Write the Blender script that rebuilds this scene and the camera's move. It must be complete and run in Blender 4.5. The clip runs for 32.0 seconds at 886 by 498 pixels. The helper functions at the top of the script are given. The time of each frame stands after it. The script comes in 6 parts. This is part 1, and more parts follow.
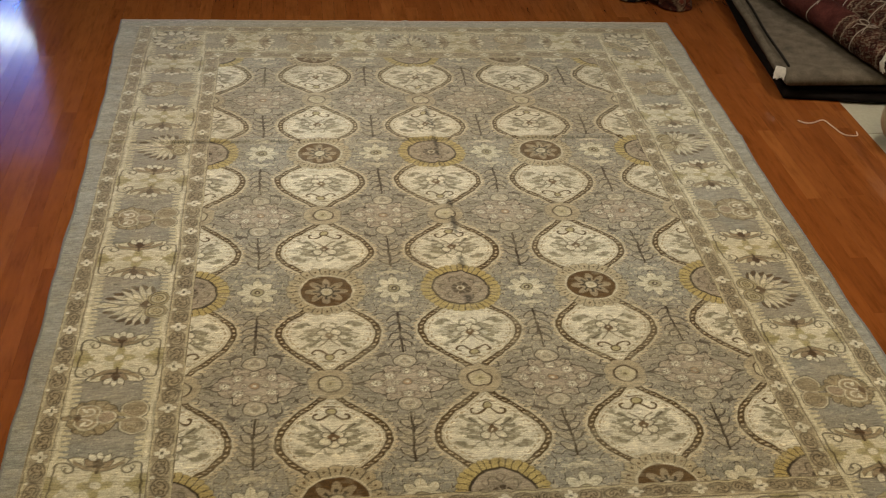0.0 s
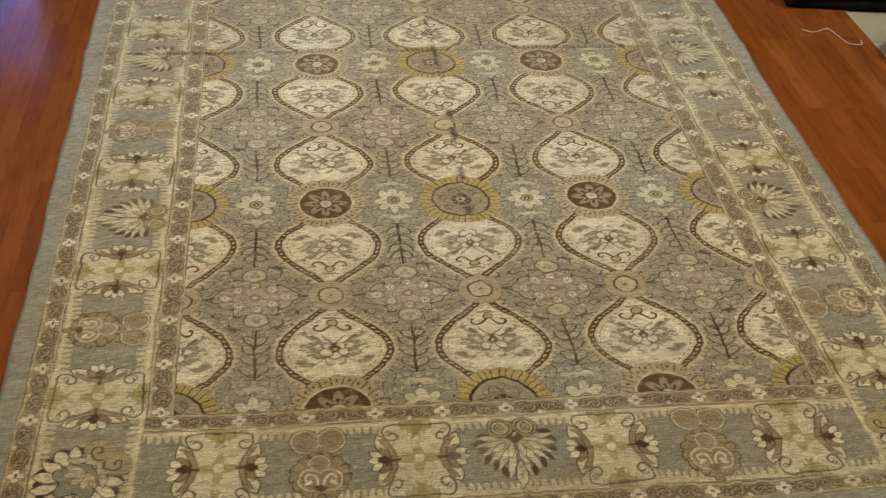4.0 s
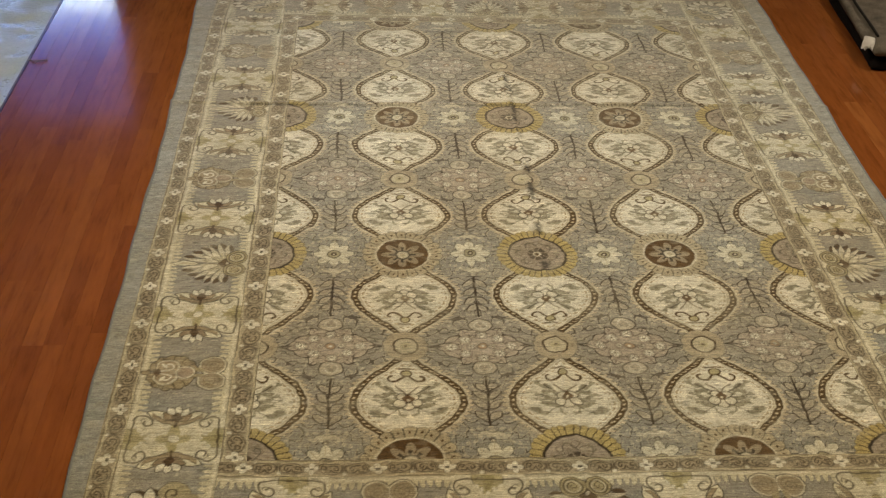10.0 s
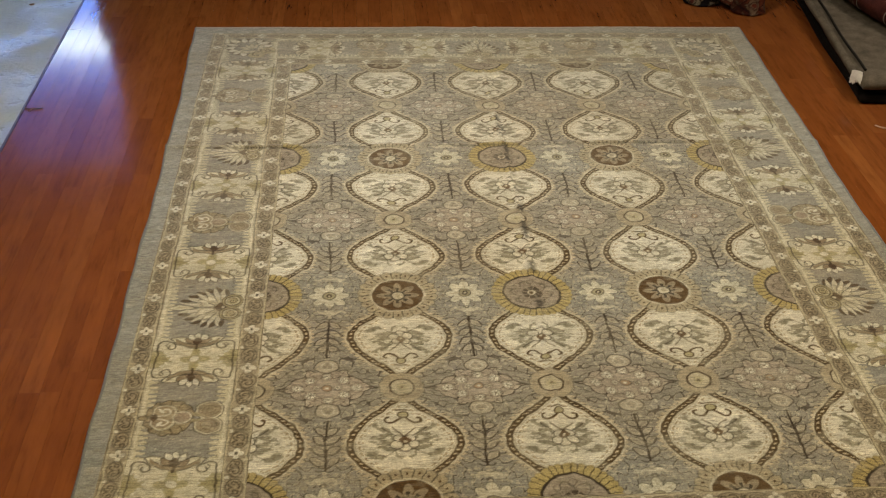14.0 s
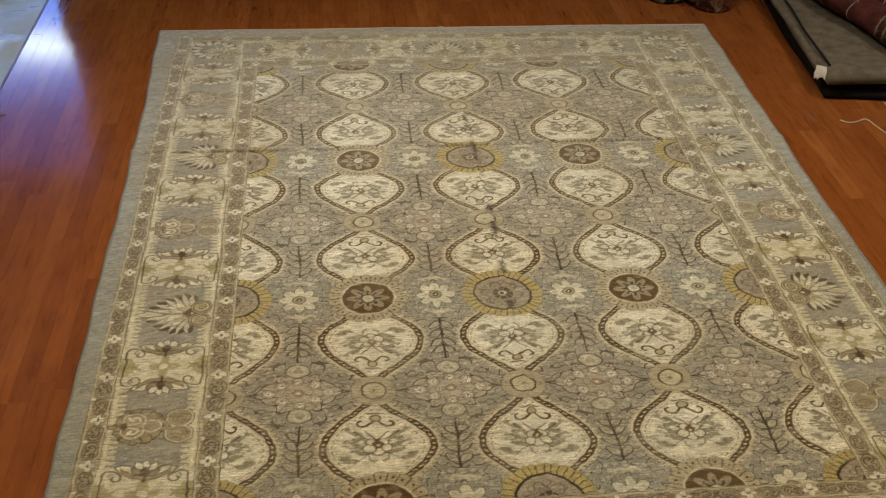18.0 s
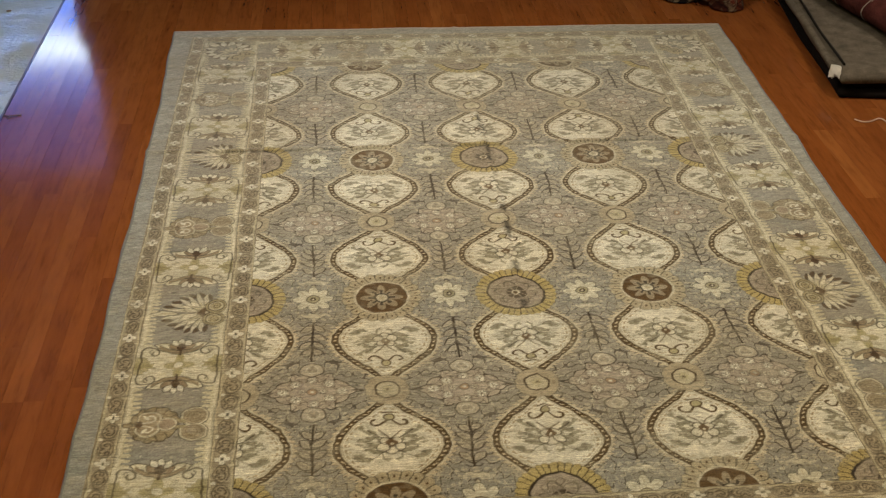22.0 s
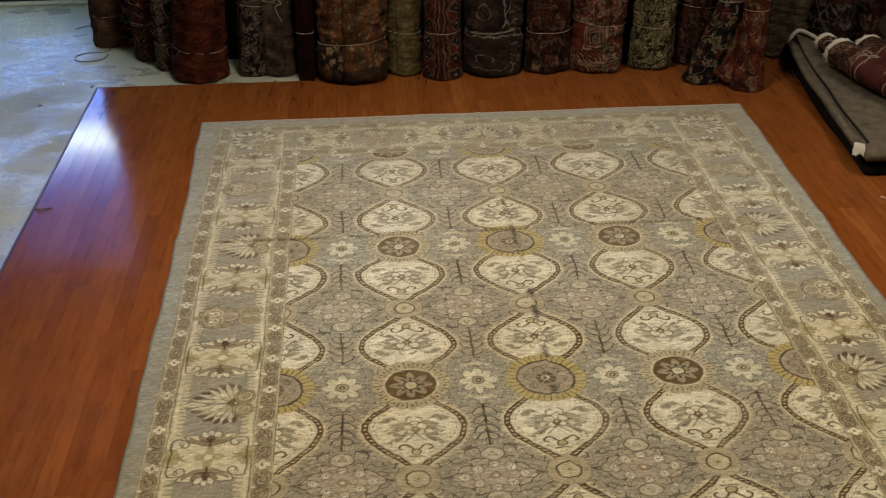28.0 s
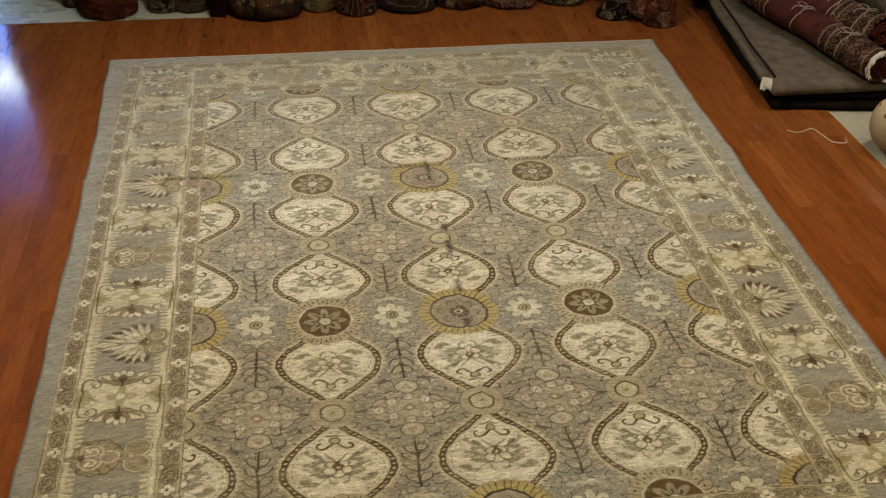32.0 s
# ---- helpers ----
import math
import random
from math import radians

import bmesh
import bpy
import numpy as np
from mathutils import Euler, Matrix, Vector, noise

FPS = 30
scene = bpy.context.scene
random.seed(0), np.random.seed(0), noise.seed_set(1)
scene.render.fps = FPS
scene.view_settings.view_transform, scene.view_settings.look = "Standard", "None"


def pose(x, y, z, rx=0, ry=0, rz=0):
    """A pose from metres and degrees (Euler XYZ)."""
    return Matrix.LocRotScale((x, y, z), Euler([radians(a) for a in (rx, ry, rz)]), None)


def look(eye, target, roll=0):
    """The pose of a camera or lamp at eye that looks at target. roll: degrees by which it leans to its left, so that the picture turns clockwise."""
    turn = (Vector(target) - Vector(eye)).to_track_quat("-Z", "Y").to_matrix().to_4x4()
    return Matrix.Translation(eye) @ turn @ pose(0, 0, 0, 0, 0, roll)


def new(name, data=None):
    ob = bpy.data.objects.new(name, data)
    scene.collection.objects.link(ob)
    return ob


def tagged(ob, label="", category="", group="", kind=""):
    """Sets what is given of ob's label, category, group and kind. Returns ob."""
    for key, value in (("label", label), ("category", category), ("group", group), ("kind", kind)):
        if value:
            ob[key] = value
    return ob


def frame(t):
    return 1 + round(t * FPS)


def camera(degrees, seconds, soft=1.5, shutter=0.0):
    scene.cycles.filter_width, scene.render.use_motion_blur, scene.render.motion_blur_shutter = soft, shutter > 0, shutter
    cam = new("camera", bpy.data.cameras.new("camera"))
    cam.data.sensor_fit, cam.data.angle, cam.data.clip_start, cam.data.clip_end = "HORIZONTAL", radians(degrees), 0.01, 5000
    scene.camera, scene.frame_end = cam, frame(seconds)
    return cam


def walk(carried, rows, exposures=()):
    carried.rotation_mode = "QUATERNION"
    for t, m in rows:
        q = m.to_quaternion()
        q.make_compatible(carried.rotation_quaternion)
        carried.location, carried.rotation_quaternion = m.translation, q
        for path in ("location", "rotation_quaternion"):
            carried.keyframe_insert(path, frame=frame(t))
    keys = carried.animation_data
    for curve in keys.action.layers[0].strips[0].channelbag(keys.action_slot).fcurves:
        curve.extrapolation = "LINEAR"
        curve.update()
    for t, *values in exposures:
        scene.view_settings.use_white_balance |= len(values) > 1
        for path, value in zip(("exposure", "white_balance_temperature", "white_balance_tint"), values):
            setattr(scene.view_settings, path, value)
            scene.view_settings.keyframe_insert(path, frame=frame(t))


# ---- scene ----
cam = camera(42.0, 32.0, soft=1.2)
PATH = [
    (0, (-0.531, -3.139, 2.218), (-0.286, -1.478, 1.131), 3.60),
    (0.5, (-0.532, -3.140, 2.211), (-0.291, -1.477, 1.125), 3.07),
    (1, (-0.539, -3.136, 2.205), (-0.301, -1.513, 1.061), 3.92),
    (1.5, (-0.535, -3.132, 2.205), (-0.294, -1.530, 1.032), 2.67),
    (2, (-0.532, -3.138, 2.198), (-0.291, -1.546, 1.013), 3.52),
    (2.5, (-0.531, -3.134, 2.200), (-0.290, -1.554, 0.998), 3.45),
    (4.5, (-0.533, -3.133, 2.195), (-0.286, -1.557, 0.989), 3.79),
    (5, (-0.531, -3.136, 2.186), (-0.279, -1.563, 0.977), 4.27),
    (5.5, (-0.532, -3.127, 2.186), (-0.265, -1.602, 0.919), 5.09),
    (6, (-0.535, -3.135, 2.180), (-0.259, -1.631, 0.891), 5.46),
    (6.5, (-0.535, -3.136, 2.184), (-0.255, -1.626, 0.903), 6.31),
    (7, (-0.541, -3.140, 2.183), (-0.269, -1.593, 0.945), 6.00),
    (7.5, (-0.544, -3.143, 2.187), (-0.289, -1.573, 0.974), 4.98),
    (8, (-0.541, -3.144, 2.186), (-0.297, -1.570, 0.977), 5.06),
    (8.5, (-0.548, -3.139, 2.188), (-0.325, -1.552, 0.991), 5.21),
    (9, (-0.558, -3.129, 2.188), (-0.370, -1.527, 1.006), 5.41),
    (9.5, (-0.566, -3.133, 2.189), (-0.409, -1.508, 1.033), 4.85),
    (10, (-0.561, -3.134, 2.188), (-0.432, -1.491, 1.055), 2.74),
    (10.5, (-0.557, -3.135, 2.198), (-0.434, -1.485, 1.075), 2.84),
    (11, (-0.559, -3.138, 2.202), (-0.439, -1.475, 1.098), 2.80),
    (11.5, (-0.554, -3.145, 2.206), (-0.434, -1.475, 1.111), 2.17),
    (12, (-0.554, -3.153, 2.209), (-0.434, -1.478, 1.123), 1.99),
    (12.5, (-0.552, -3.145, 2.207), (-0.436, -1.469, 1.122), 2.03),
    (13, (-0.550, -3.139, 2.211), (-0.436, -1.467, 1.120), 1.51),
    (13.5, (-0.553, -3.141, 2.205), (-0.426, -1.468, 1.118), 1.21),
    (14, (-0.553, -3.145, 2.207), (-0.419, -1.467, 1.128), 1.78),
    (14.5, (-0.546, -3.136, 2.209), (-0.409, -1.457, 1.132), 1.28),
    (16.5, (-0.558, -3.147, 2.212), (-0.422, -1.459, 1.148), 1.14),
    (17, (-0.560, -3.145, 2.214), (-0.403, -1.462, 1.146), 1.29),
    (17.5, (-0.553, -3.136, 2.214), (-0.377, -1.457, 1.140), 1.39),
    (18, (-0.550, -3.131, 2.210), (-0.365, -1.458, 1.130), 1.75),
    (18.5, (-0.549, -3.127, 2.211), (-0.367, -1.460, 1.120), 1.52),
    (19, (-0.542, -3.129, 2.211), (-0.360, -1.466, 1.115), 1.51),
    (19.5, (-0.550, -3.136, 2.211), (-0.366, -1.471, 1.118), 1.93),
    (20, (-0.547, -3.133, 2.206), (-0.368, -1.465, 1.117), 1.36),
    (20.5, (-0.547, -3.136, 2.206), (-0.380, -1.466, 1.118), 1.32),
    (21, (-0.551, -3.137, 2.205), (-0.389, -1.466, 1.118), 1.39),
    (21.5, (-0.551, -3.142, 2.212), (-0.392, -1.468, 1.128), 1.64),
    (22, (-0.551, -3.139, 2.207), (-0.389, -1.462, 1.128), 1.30),
    (22.5, (-0.554, -3.136, 2.212), (-0.388, -1.459, 1.135), 1.42),
    (23, (-0.547, -3.136, 2.218), (-0.378, -1.456, 1.146), 1.22),
    (23.5, (-0.551, -3.140, 2.216), (-0.383, -1.447, 1.164), 1.76),
    (24, (-0.548, -3.135, 2.225), (-0.389, -1.428, 1.194), 1.51),
    (24.5, (-0.554, -3.131, 2.228), (-0.398, -1.411, 1.220), 1.50),
    (25, (-0.558, -3.126, 2.235), (-0.404, -1.394, 1.248), 1.17),
    (25.5, (-0.554, -3.128, 2.232), (-0.410, -1.378, 1.273), 0.50),
    (27.5, (-0.558, -3.128, 2.228), (-0.434, -1.376, 1.271), -0.40),
    (28, (-0.562, -3.129, 2.229), (-0.437, -1.379, 1.268), -0.41),
    (28.5, (-0.560, -3.138, 2.223), (-0.430, -1.389, 1.262), -0.05),
    (29, (-0.562, -3.142, 2.217), (-0.410, -1.396, 1.254), 0.67),
    (29.5, (-0.557, -3.142, 2.216), (-0.344, -1.425, 1.213), 1.01),
    (30, (-0.546, -3.141, 2.216), (-0.314, -1.438, 1.193), 1.09),
    (30.5, (-0.534, -3.144, 2.220), (-0.290, -1.446, 1.191), 1.01),
    (31, (-0.534, -3.144, 2.214), (-0.283, -1.454, 1.175), 1.03),
    (31.5, (-0.531, -3.149, 2.218), (-0.279, -1.462, 1.173), 0.87),
    (32, (-0.527, -3.151, 2.218), (-0.276, -1.467, 1.170), 1.07),
]

walk(cam, [(t, look(eye, target, roll)) for t, eye, target, roll in PATH])

# ---------------------------------------------------------------- light
EXPOSURE = 0.0
scene.view_settings.exposure = EXPOSURE
world = bpy.data.worlds.new("world")
scene.world = world
world.use_nodes = True
sky = world.node_tree.nodes.new("ShaderNodeTexSky")
sky.sky_type, sky.sun_disc, sky.sun_elevation, sky.sun_rotation = "NISHITA", False, radians(38), radians(150)
world.node_tree.links.new(sky.outputs[0], world.node_tree.nodes["Background"].inputs[0])
world.node_tree.nodes["Background"].inputs[1].default_value = 0.1


def lamp(name, kind, m, energy, colour, size=0.2, size_y=None, spread=None):
    data = bpy.data.lights.new(name, kind)
    data.energy, data.color = energy, colour
    if kind == "AREA":
        data.size = size
        if size_y:
            data.shape, data.size_y = "RECTANGLE", size_y
        if spread:
            data.spread = radians(spread)
    elif kind == "SPOT":
        data.shadow_soft_size, data.spot_size, data.spot_blend = size, radians(spread), 0.9
    else:
        data.shadow_soft_size = size
    ob = new(name, data)
    ob.matrix_world = m
    return ob


CEILING = 2.72
WARM = (1.0, 0.905, 0.785)
# the first is inferred from its floor reflection; the other three are added fill
LIGHTS = [(-0.40, 1.15, 44), (2.2, 1.10, 23), (-1.5, -0.8, 19.5), (1.4, -1.0, 25)]
for lx, ly, power in LIGHTS:
    lamp("unseen_ceiling_lamp", "AREA", pose(lx, ly, CEILING - 0.03), power, WARM if ly > 0 else (1.0, 0.76, 0.35) if lx < 0 else (1.0, 0.82, 0.54), 0.42, spread=150)
# added lamp just inside the door, for the open sky's light on the concrete
lamp("door_fill", "AREA", pose(-3.05, 4.25, 2.05, -12, 0, 0), 4, (0.82, 1.0, 0.84), 1.6, 0.35, spread=95)


# ---------------------------------------------------------------- materials
class Nodes:
    """A material's node tree, with short calls to add nodes."""

    def __init__(self, name):
        self.mat = bpy.data.materials.new(name)
        self.mat.use_nodes = True
        self.tree = self.mat.node_tree
        self.bsdf = self.tree.nodes["Principled BSDF"]

    def add(self, kind, **settings):
        node = self.tree.nodes.new("ShaderNode" + kind)
        for key, value in settings.items():
            node.inputs[key].default_value = value
        return node

    def link(self, out, into):
        self.tree.links.new(out, into)

    def coords(self, scale=(1, 1, 1), which="Object"):
        tex, mapping = self.add("TexCoord"), self.add("Mapping")
        self.link(tex.outputs[which], mapping.inputs["Vector"])
        mapping.inputs["Scale"].default_value = scale
        return mapping.outputs[0]

    def noise(self, vector, scale, detail=4.0, rough=0.55):
        n = self.add("TexNoise", Scale=scale, Detail=detail, Roughness=rough)
        self.link(vector, n.inputs["Vector"])
        return n.outputs["Fac"]

    def ramp(self, fac, stops, constant=False):
        r = self.add("ValToRGB")
        if constant:
            r.color_ramp.interpolation = "CONSTANT"
        els = r.color_ramp.elements
        while len(els) < len(stops):
            els.new(0.5)
        for el, (at, col) in zip(els, stops):
            el.position, el.color = at, (*col, 1) if len(col) == 3 else col
        self.link(fac, r.inputs[0])
        return r.outputs[0]

    def mix(self, fac, a, b, blend="MIX"):
        m = self.tree.nodes.new("ShaderNodeMix")
        m.data_type, m.blend_type = "RGBA", blend
        for value, socket in ((fac, m.inputs[0]), (a, m.inputs[6]), (b, m.inputs[7])):
            if isinstance(value, (int, float)):
                socket.default_value = value
            elif isinstance(value, tuple):
                socket.default_value = (*value, 1)
            else:
                self.link(value, socket)
        return m.outputs[2]

    def math(self, op, a, b=0.0):
        m = self.tree.nodes.new("ShaderNodeMath")
        m.operation = op
        for value, socket in ((a, m.inputs[0]), (b, m.inputs[1])):
            if isinstance(value, (int, float)):
                socket.default_value = value
            else:
                self.link(value, socket)
        return m.outputs[0]

    def bump(self, height, strength, distance):
        b = self.add("Bump", Strength=strength, Distance=distance)
        self.link(height, b.inputs["Height"])
        self.link(b.outputs[0], self.bsdf.inputs["Normal"])

    def colour(self, out):
        if isinstance(out, tuple):
            self.bsdf.inputs["Base Color"].default_value = (*out, 1)
        else:
            self.link(out, self.bsdf.inputs["Base Color"])

    def set(self, **values):
        for key, value in values.items():
            socket = self.bsdf.inputs[key.replace("_", " ")]
            if isinstance(value, (int, float)):
                socket.default_value = value
            else:
                self.link(value, socket)
        return self.mat


def rug_pile():
    n = Nodes("knotted_wool")
    at = n.add("Attribute")
    at.attribute_name = "dye"
    v = n.coords()
    fine = n.noise(v, 330, 2, 0.7)
    streak = n.noise(n.coords((26, 210, 1)), 1.0, 4, 0.7)
    soft = n.noise(n.coords((1.5, 6, 1)), 2.2, 4)
    c = n.mix(0.62, at.outputs["Color"], n.ramp(fine, [(0.32, (0.60, 0.60, 0.60)), (0.68, (1.36, 1.36, 1.36))]), "MULTIPLY")
    c = n.mix(0.75, c, n.ramp(streak, [(0.32, (0.54, 0.54, 0.54)), (0.68, (1.36, 1.36, 1.34))]), "MULTIPLY")
    c = n.mix(0.6, c, n.ramp(soft, [(0.3, (0.84, 0.83, 0.80)), (0.7, (1.12, 1.12, 1.12))]), "MULTIPLY")
    n.colour(c)
    n.bump(n.math("ADD", fine, streak), 0.5, 0.0015)
    n.set(Roughness=0.95, Specular_IOR_Level=0.12, Sheen_Weight=0.15, Sheen_Roughness=0.5)
    return n.mat


def cherry_wood():
    n = Nodes("varnished_cherry_strip")
    info = n.add("ObjectInfo")
    tex = n.add("TexCoord")
    shift = n.add("VectorMath")
    shift.operation = "ADD"
    spread = n.math("MULTIPLY", info.outputs["Random"], 37.0)
    n.link(tex.outputs["Object"], shift.inputs[0])
    n.link(spread, shift.inputs[1])
    mapping = n.add("Mapping")
    mapping.inputs["Scale"].default_value = (24, 3.4, 24)
    n.link(shift.outputs[0], mapping.inputs["Vector"])
    grain = n.noise(mapping.outputs[0], 1.6, 7, 0.62)
    broad = n.noise(shift.outputs[0], 3.0, 3)
    base = n.ramp(info.outputs["Random"], [(0.0, (0.170, 0.050, 0.012)), (0.3, (0.200, 0.061, 0.014)), (0.55, (0.218, 0.070, 0.017)),
                                           (0.8, (0.186, 0.055, 0.013)), (1.0, (0.250, 0.085, 0.021))])
    c = n.mix(0.75, base, n.ramp(grain, [(0.30, (0.62, 0.56, 0.52)), (0.46, (0.96, 0.95, 0.94)), (0.75, (1.2, 1.2, 1.15))]), "MULTIPLY")
    c = n.mix(0.5, c, n.ramp(broad, [(0.3, (0.8, 0.78, 0.76)), (0.7, (1.15, 1.15, 1.15))]), "MULTIPLY")
    flecks = n.add("Mapping")
    flecks.inputs["Scale"].default_value = (95, 7.5, 95)
    n.link(shift.outputs[0], flecks.inputs["Vector"])
    c = n.mix(0.28, c, n.ramp(n.noise(flecks.outputs[0], 1.0, 3, 0.6), [(0.26, (0.50, 0.44, 0.40)), (0.44, (1.0, 1.0, 1.0)), (0.74, (1.10, 1.10, 1.10))]), "MULTIPLY")
    n.colour(c)
    scuff = n.noise(tex.outputs["Object"], 9.0, 6, 0.7)
    n.bump(n.math("ADD", grain, scuff), 0.06, 0.002)
    rough = n.add("MapRange")
    n.link(scuff, rough.inputs[0])
    for k, value in zip((1, 2, 3, 4), (0.3, 0.7, 0.09, 0.18)):
        rough.inputs[k].default_value = value
    n.set(Roughness=rough.outputs[0], Specular_IOR_Level=0.34, Coat_Weight=0.15, Coat_Roughness=0.06)
    return n.mat


def concrete():
    n = Nodes("worn_painted_concrete")
    v = n.coords()
    big, mid, fine = n.noise(v, 1.1, 5), n.noise(n.coords((1.0, 1.6, 1)), 5, 7, 0.66), n.noise(v, 60, 4)
    c = n.ramp(big, [(0.3, (0.335, 0.352, 0.265)), (0.6, (0.405, 0.425, 0.335)), (0.8, (0.35, 0.367, 0.29))])
    c = n.mix(0.5, c, n.ramp(mid, [(0.35, (0.72, 0.72, 0.70)), (0.65, (1.12, 1.12, 1.12))]), "MULTIPLY")
    c = n.mix(0.3, c, n.ramp(fine, [(0.3, (0.8, 0.8, 0.8)), (0.7, (1.15, 1.15, 1.15))]), "MULTIPLY")
    n.colour(c)
    n.bump(n.math("ADD", n.math("MULTIPLY", mid, 3.0), fine), 0.5, 0.010)
    patch = n.math("ADD", n.math("MULTIPLY", mid, 0.45), n.math("MULTIPLY", n.noise(v, 2.3, 4), 0.55))
    rough = n.add("MapRange")
    n.link(patch, rough.inputs[0])
    for k, value in zip((1, 2, 3, 4), (0.43, 0.57, 0.17, 0.75)):
        rough.inputs[k].default_value = value
    n.set(Roughness=rough.outputs[0], Specular_IOR_Level=0.52)
    return n.mat


def plain(name, col, rough=0.7, spec=0.3, grain=14.0, amount=0.35, metal=0.0, bump=0.1):
    n = Nodes(name)
    v = n.coords()
    a, f = n.noise(v, grain, 5), n.noise(v, grain * 12, 3)
    c = n.mix(amount, col, n.ramp(a, [(0.3, (0.65, 0.65, 0.65)), (0.7, (1.25, 1.25, 1.25))]), "MULTIPLY")
    c = n.mix(amount, c, n.ramp(f, [(0.3, (0.75, 0.75, 0.75)), (0.7, (1.2, 1.2, 1.2))]), "MULTIPLY")
    n.colour(c)
    if bump:
        n.bump(f, bump, 0.003)
    n.set(Roughness=rough, Specular_IOR_Level=spec, Metallic=metal)
    return n.mat


def rolled_pile():
    """Pile of the rolled carpets, in the dyes of their knots."""
    n = Nodes("rolled_carpet_pile")
    at = n.add("Attribute")
    at.attribute_name = "dye"
    v = n.coords()
    fine, wear = n.noise(v, 190, 3), n.noise(v, 13, 5, 0.7)
    c = n.mix(0.7, at.outputs["Color"], n.ramp(fine, [(0.3, (0.45, 0.45, 0.45)), (0.7, (1.35, 1.35, 1.35))]), "MULTIPLY")
    c = n.mix(0.8, c, n.ramp(wear, [(0.34, (0.45, 0.45, 0.45)), (0.66, (1.25, 1.25, 1.25))]), "MULTIPLY")
    n.colour(c)
    n.bump(n.math("ADD", fine, n.math("MULTIPLY", wear, 2.0)), 0.6, 0.008)
    n.set(Roughness=0.95, Specular_IOR_Level=0.08)
    return n.mat


M_PILE = rolled_pile()
M_RUG = rug_pile()
M_WOOD = cherry_wood()
M_CONCRETE = concrete()
M_UNDER = plain("dark_subfloor", (0.06, 0.035, 0.02), 0.9)
M_NOSING = plain("dark_floor_nosing", (0.045, 0.025, 0.018), 0.45, 0.4)
M_TILE = plain("glazed_beige_tile", (0.37, 0.35, 0.26), 0.35, 0.5, 6.0, 0.3)
M_GROUT = plain("grey_grout", (0.20, 0.18, 0.15), 0.9)
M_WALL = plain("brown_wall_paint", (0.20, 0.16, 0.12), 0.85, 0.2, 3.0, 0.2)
# near-black brown: shade in the gaps between the rolls is put into it
M_SHADEWALL = plain("brown_wall_gap_shade", (0.012, 0.009, 0.008), 0.9, 0.2, 3.0, 0.2)
M_CEIL = plain("ceiling_paint", (0.26, 0.23, 0.19), 0.9, 0.2, 2.0, 0.15)
M_FRAME = plain("black_door_frame", (0.02, 0.02, 0.022), 0.4, 0.5)
M_SILL = plain("pale_threshold", (0.62, 0.62, 0.55), 0.5, 0.4)
M_CORD = plain("cotton_cord", (0.29, 0.24, 0.19), 0.9, 0.1, 60.0, 0.4)
M_STRAND = plain("pale_pink_cotton", (0.50, 0.36, 0.25), 0.9, 0.1, 60.0, 0.3)
M_FRINGE = plain("white_cotton_fringe", (0.58, 0.54, 0.47), 0.95, 0.1, 50.0, 0.4, bump=0.6)
M_FELT = plain("grey_brown_felt", (0.112, 0.092, 0.066), 0.95, 0.1, 16.0, 1.0, bump=1.0)
M_FELT_EDGE = plain("dark_felt_seam", (0.014, 0.012, 0.010), 0.95, 0.1, 20.0, 0.4)
M_WIRE = plain("grey_wire", (0.10, 0.10, 0.10), 0.5, 0.4)
M_TWIG = plain("dry_twig", (0.22, 0.14, 0.07), 0.9, 0.1, 80.0)
M_POUF = plain("cream_ceramic_glaze", (0.40, 0.33, 0.21), 0.45, 0.4, 8.0, 0.4)
M_MARK = plain("rust_red_mark", (0.30, 0.10, 0.04), 0.7, 0.2)
M_ENDING = plain("pale_woven_end", (0.40, 0.35, 0.27), 0.95, 0.1, 120.0, 0.5, bump=0.6)
M_SELVEDGE = plain("grey_blue_wool_binding", (0.20, 0.205, 0.19), 0.95, 0.1, 120.0, 0.5, bump=0.6)


# ---------------------------------------------------------------- mesh helpers
def part(name, bm, material, parent=None, label="", smooth=False):
    me = bpy.data.meshes.new(name)
    bm.to_mesh(me)
    bm.free()
    me.materials.append(material)
    if smooth:
        me.polygons.foreach_set("use_smooth", [True] * len(me.polygons))
    ob = new(name, me)
    if parent:
        ob.parent = parent
    if label:
        tagged(ob, label)
    return ob


def thing(name, at=(0, 0, 0), turn=0.0, **tags):
    ob = new(name)
    ob.matrix_world = pose(*at, 0, 0, turn)
    return tagged(ob, **tags)


def box(x0, y0, z0, x1, y1, z1, bevel=0.0, segments=2):
    bm = bmesh.new()
    bmesh.ops.create_cube(bm, size=1, matrix=Matrix.LocRotScale(((x0 + x1) / 2, (y0 + y1) / 2, (z0 + z1) / 2), None, (x1 - x0, y1 - y0, z1 - z0)))
    if bevel:
        bmesh.ops.bevel(bm, geom=bm.edges[:], offset=bevel, segments=segments, affect="EDGES", profile=0.5)
    return bm


def sweep(rings, close_ends=True, loop=True):
    """A skin over rings of equally many points."""
    bm = bmesh.new()
    rows = [[bm.verts.new(p) for p in ring] for ring in rings]
    count = len(rows[0])
    for a, b in zip(rows, rows[1:]):
        for k in range(count if loop else count - 1):
            bm.faces.new((a[k], a[(k + 1) % count], b[(k + 1) % count], b[k]))
    if close_ends and loop:
        bm.faces.new(rows[0][::-1])
        bm.faces.new(rows[-1])
    return bm


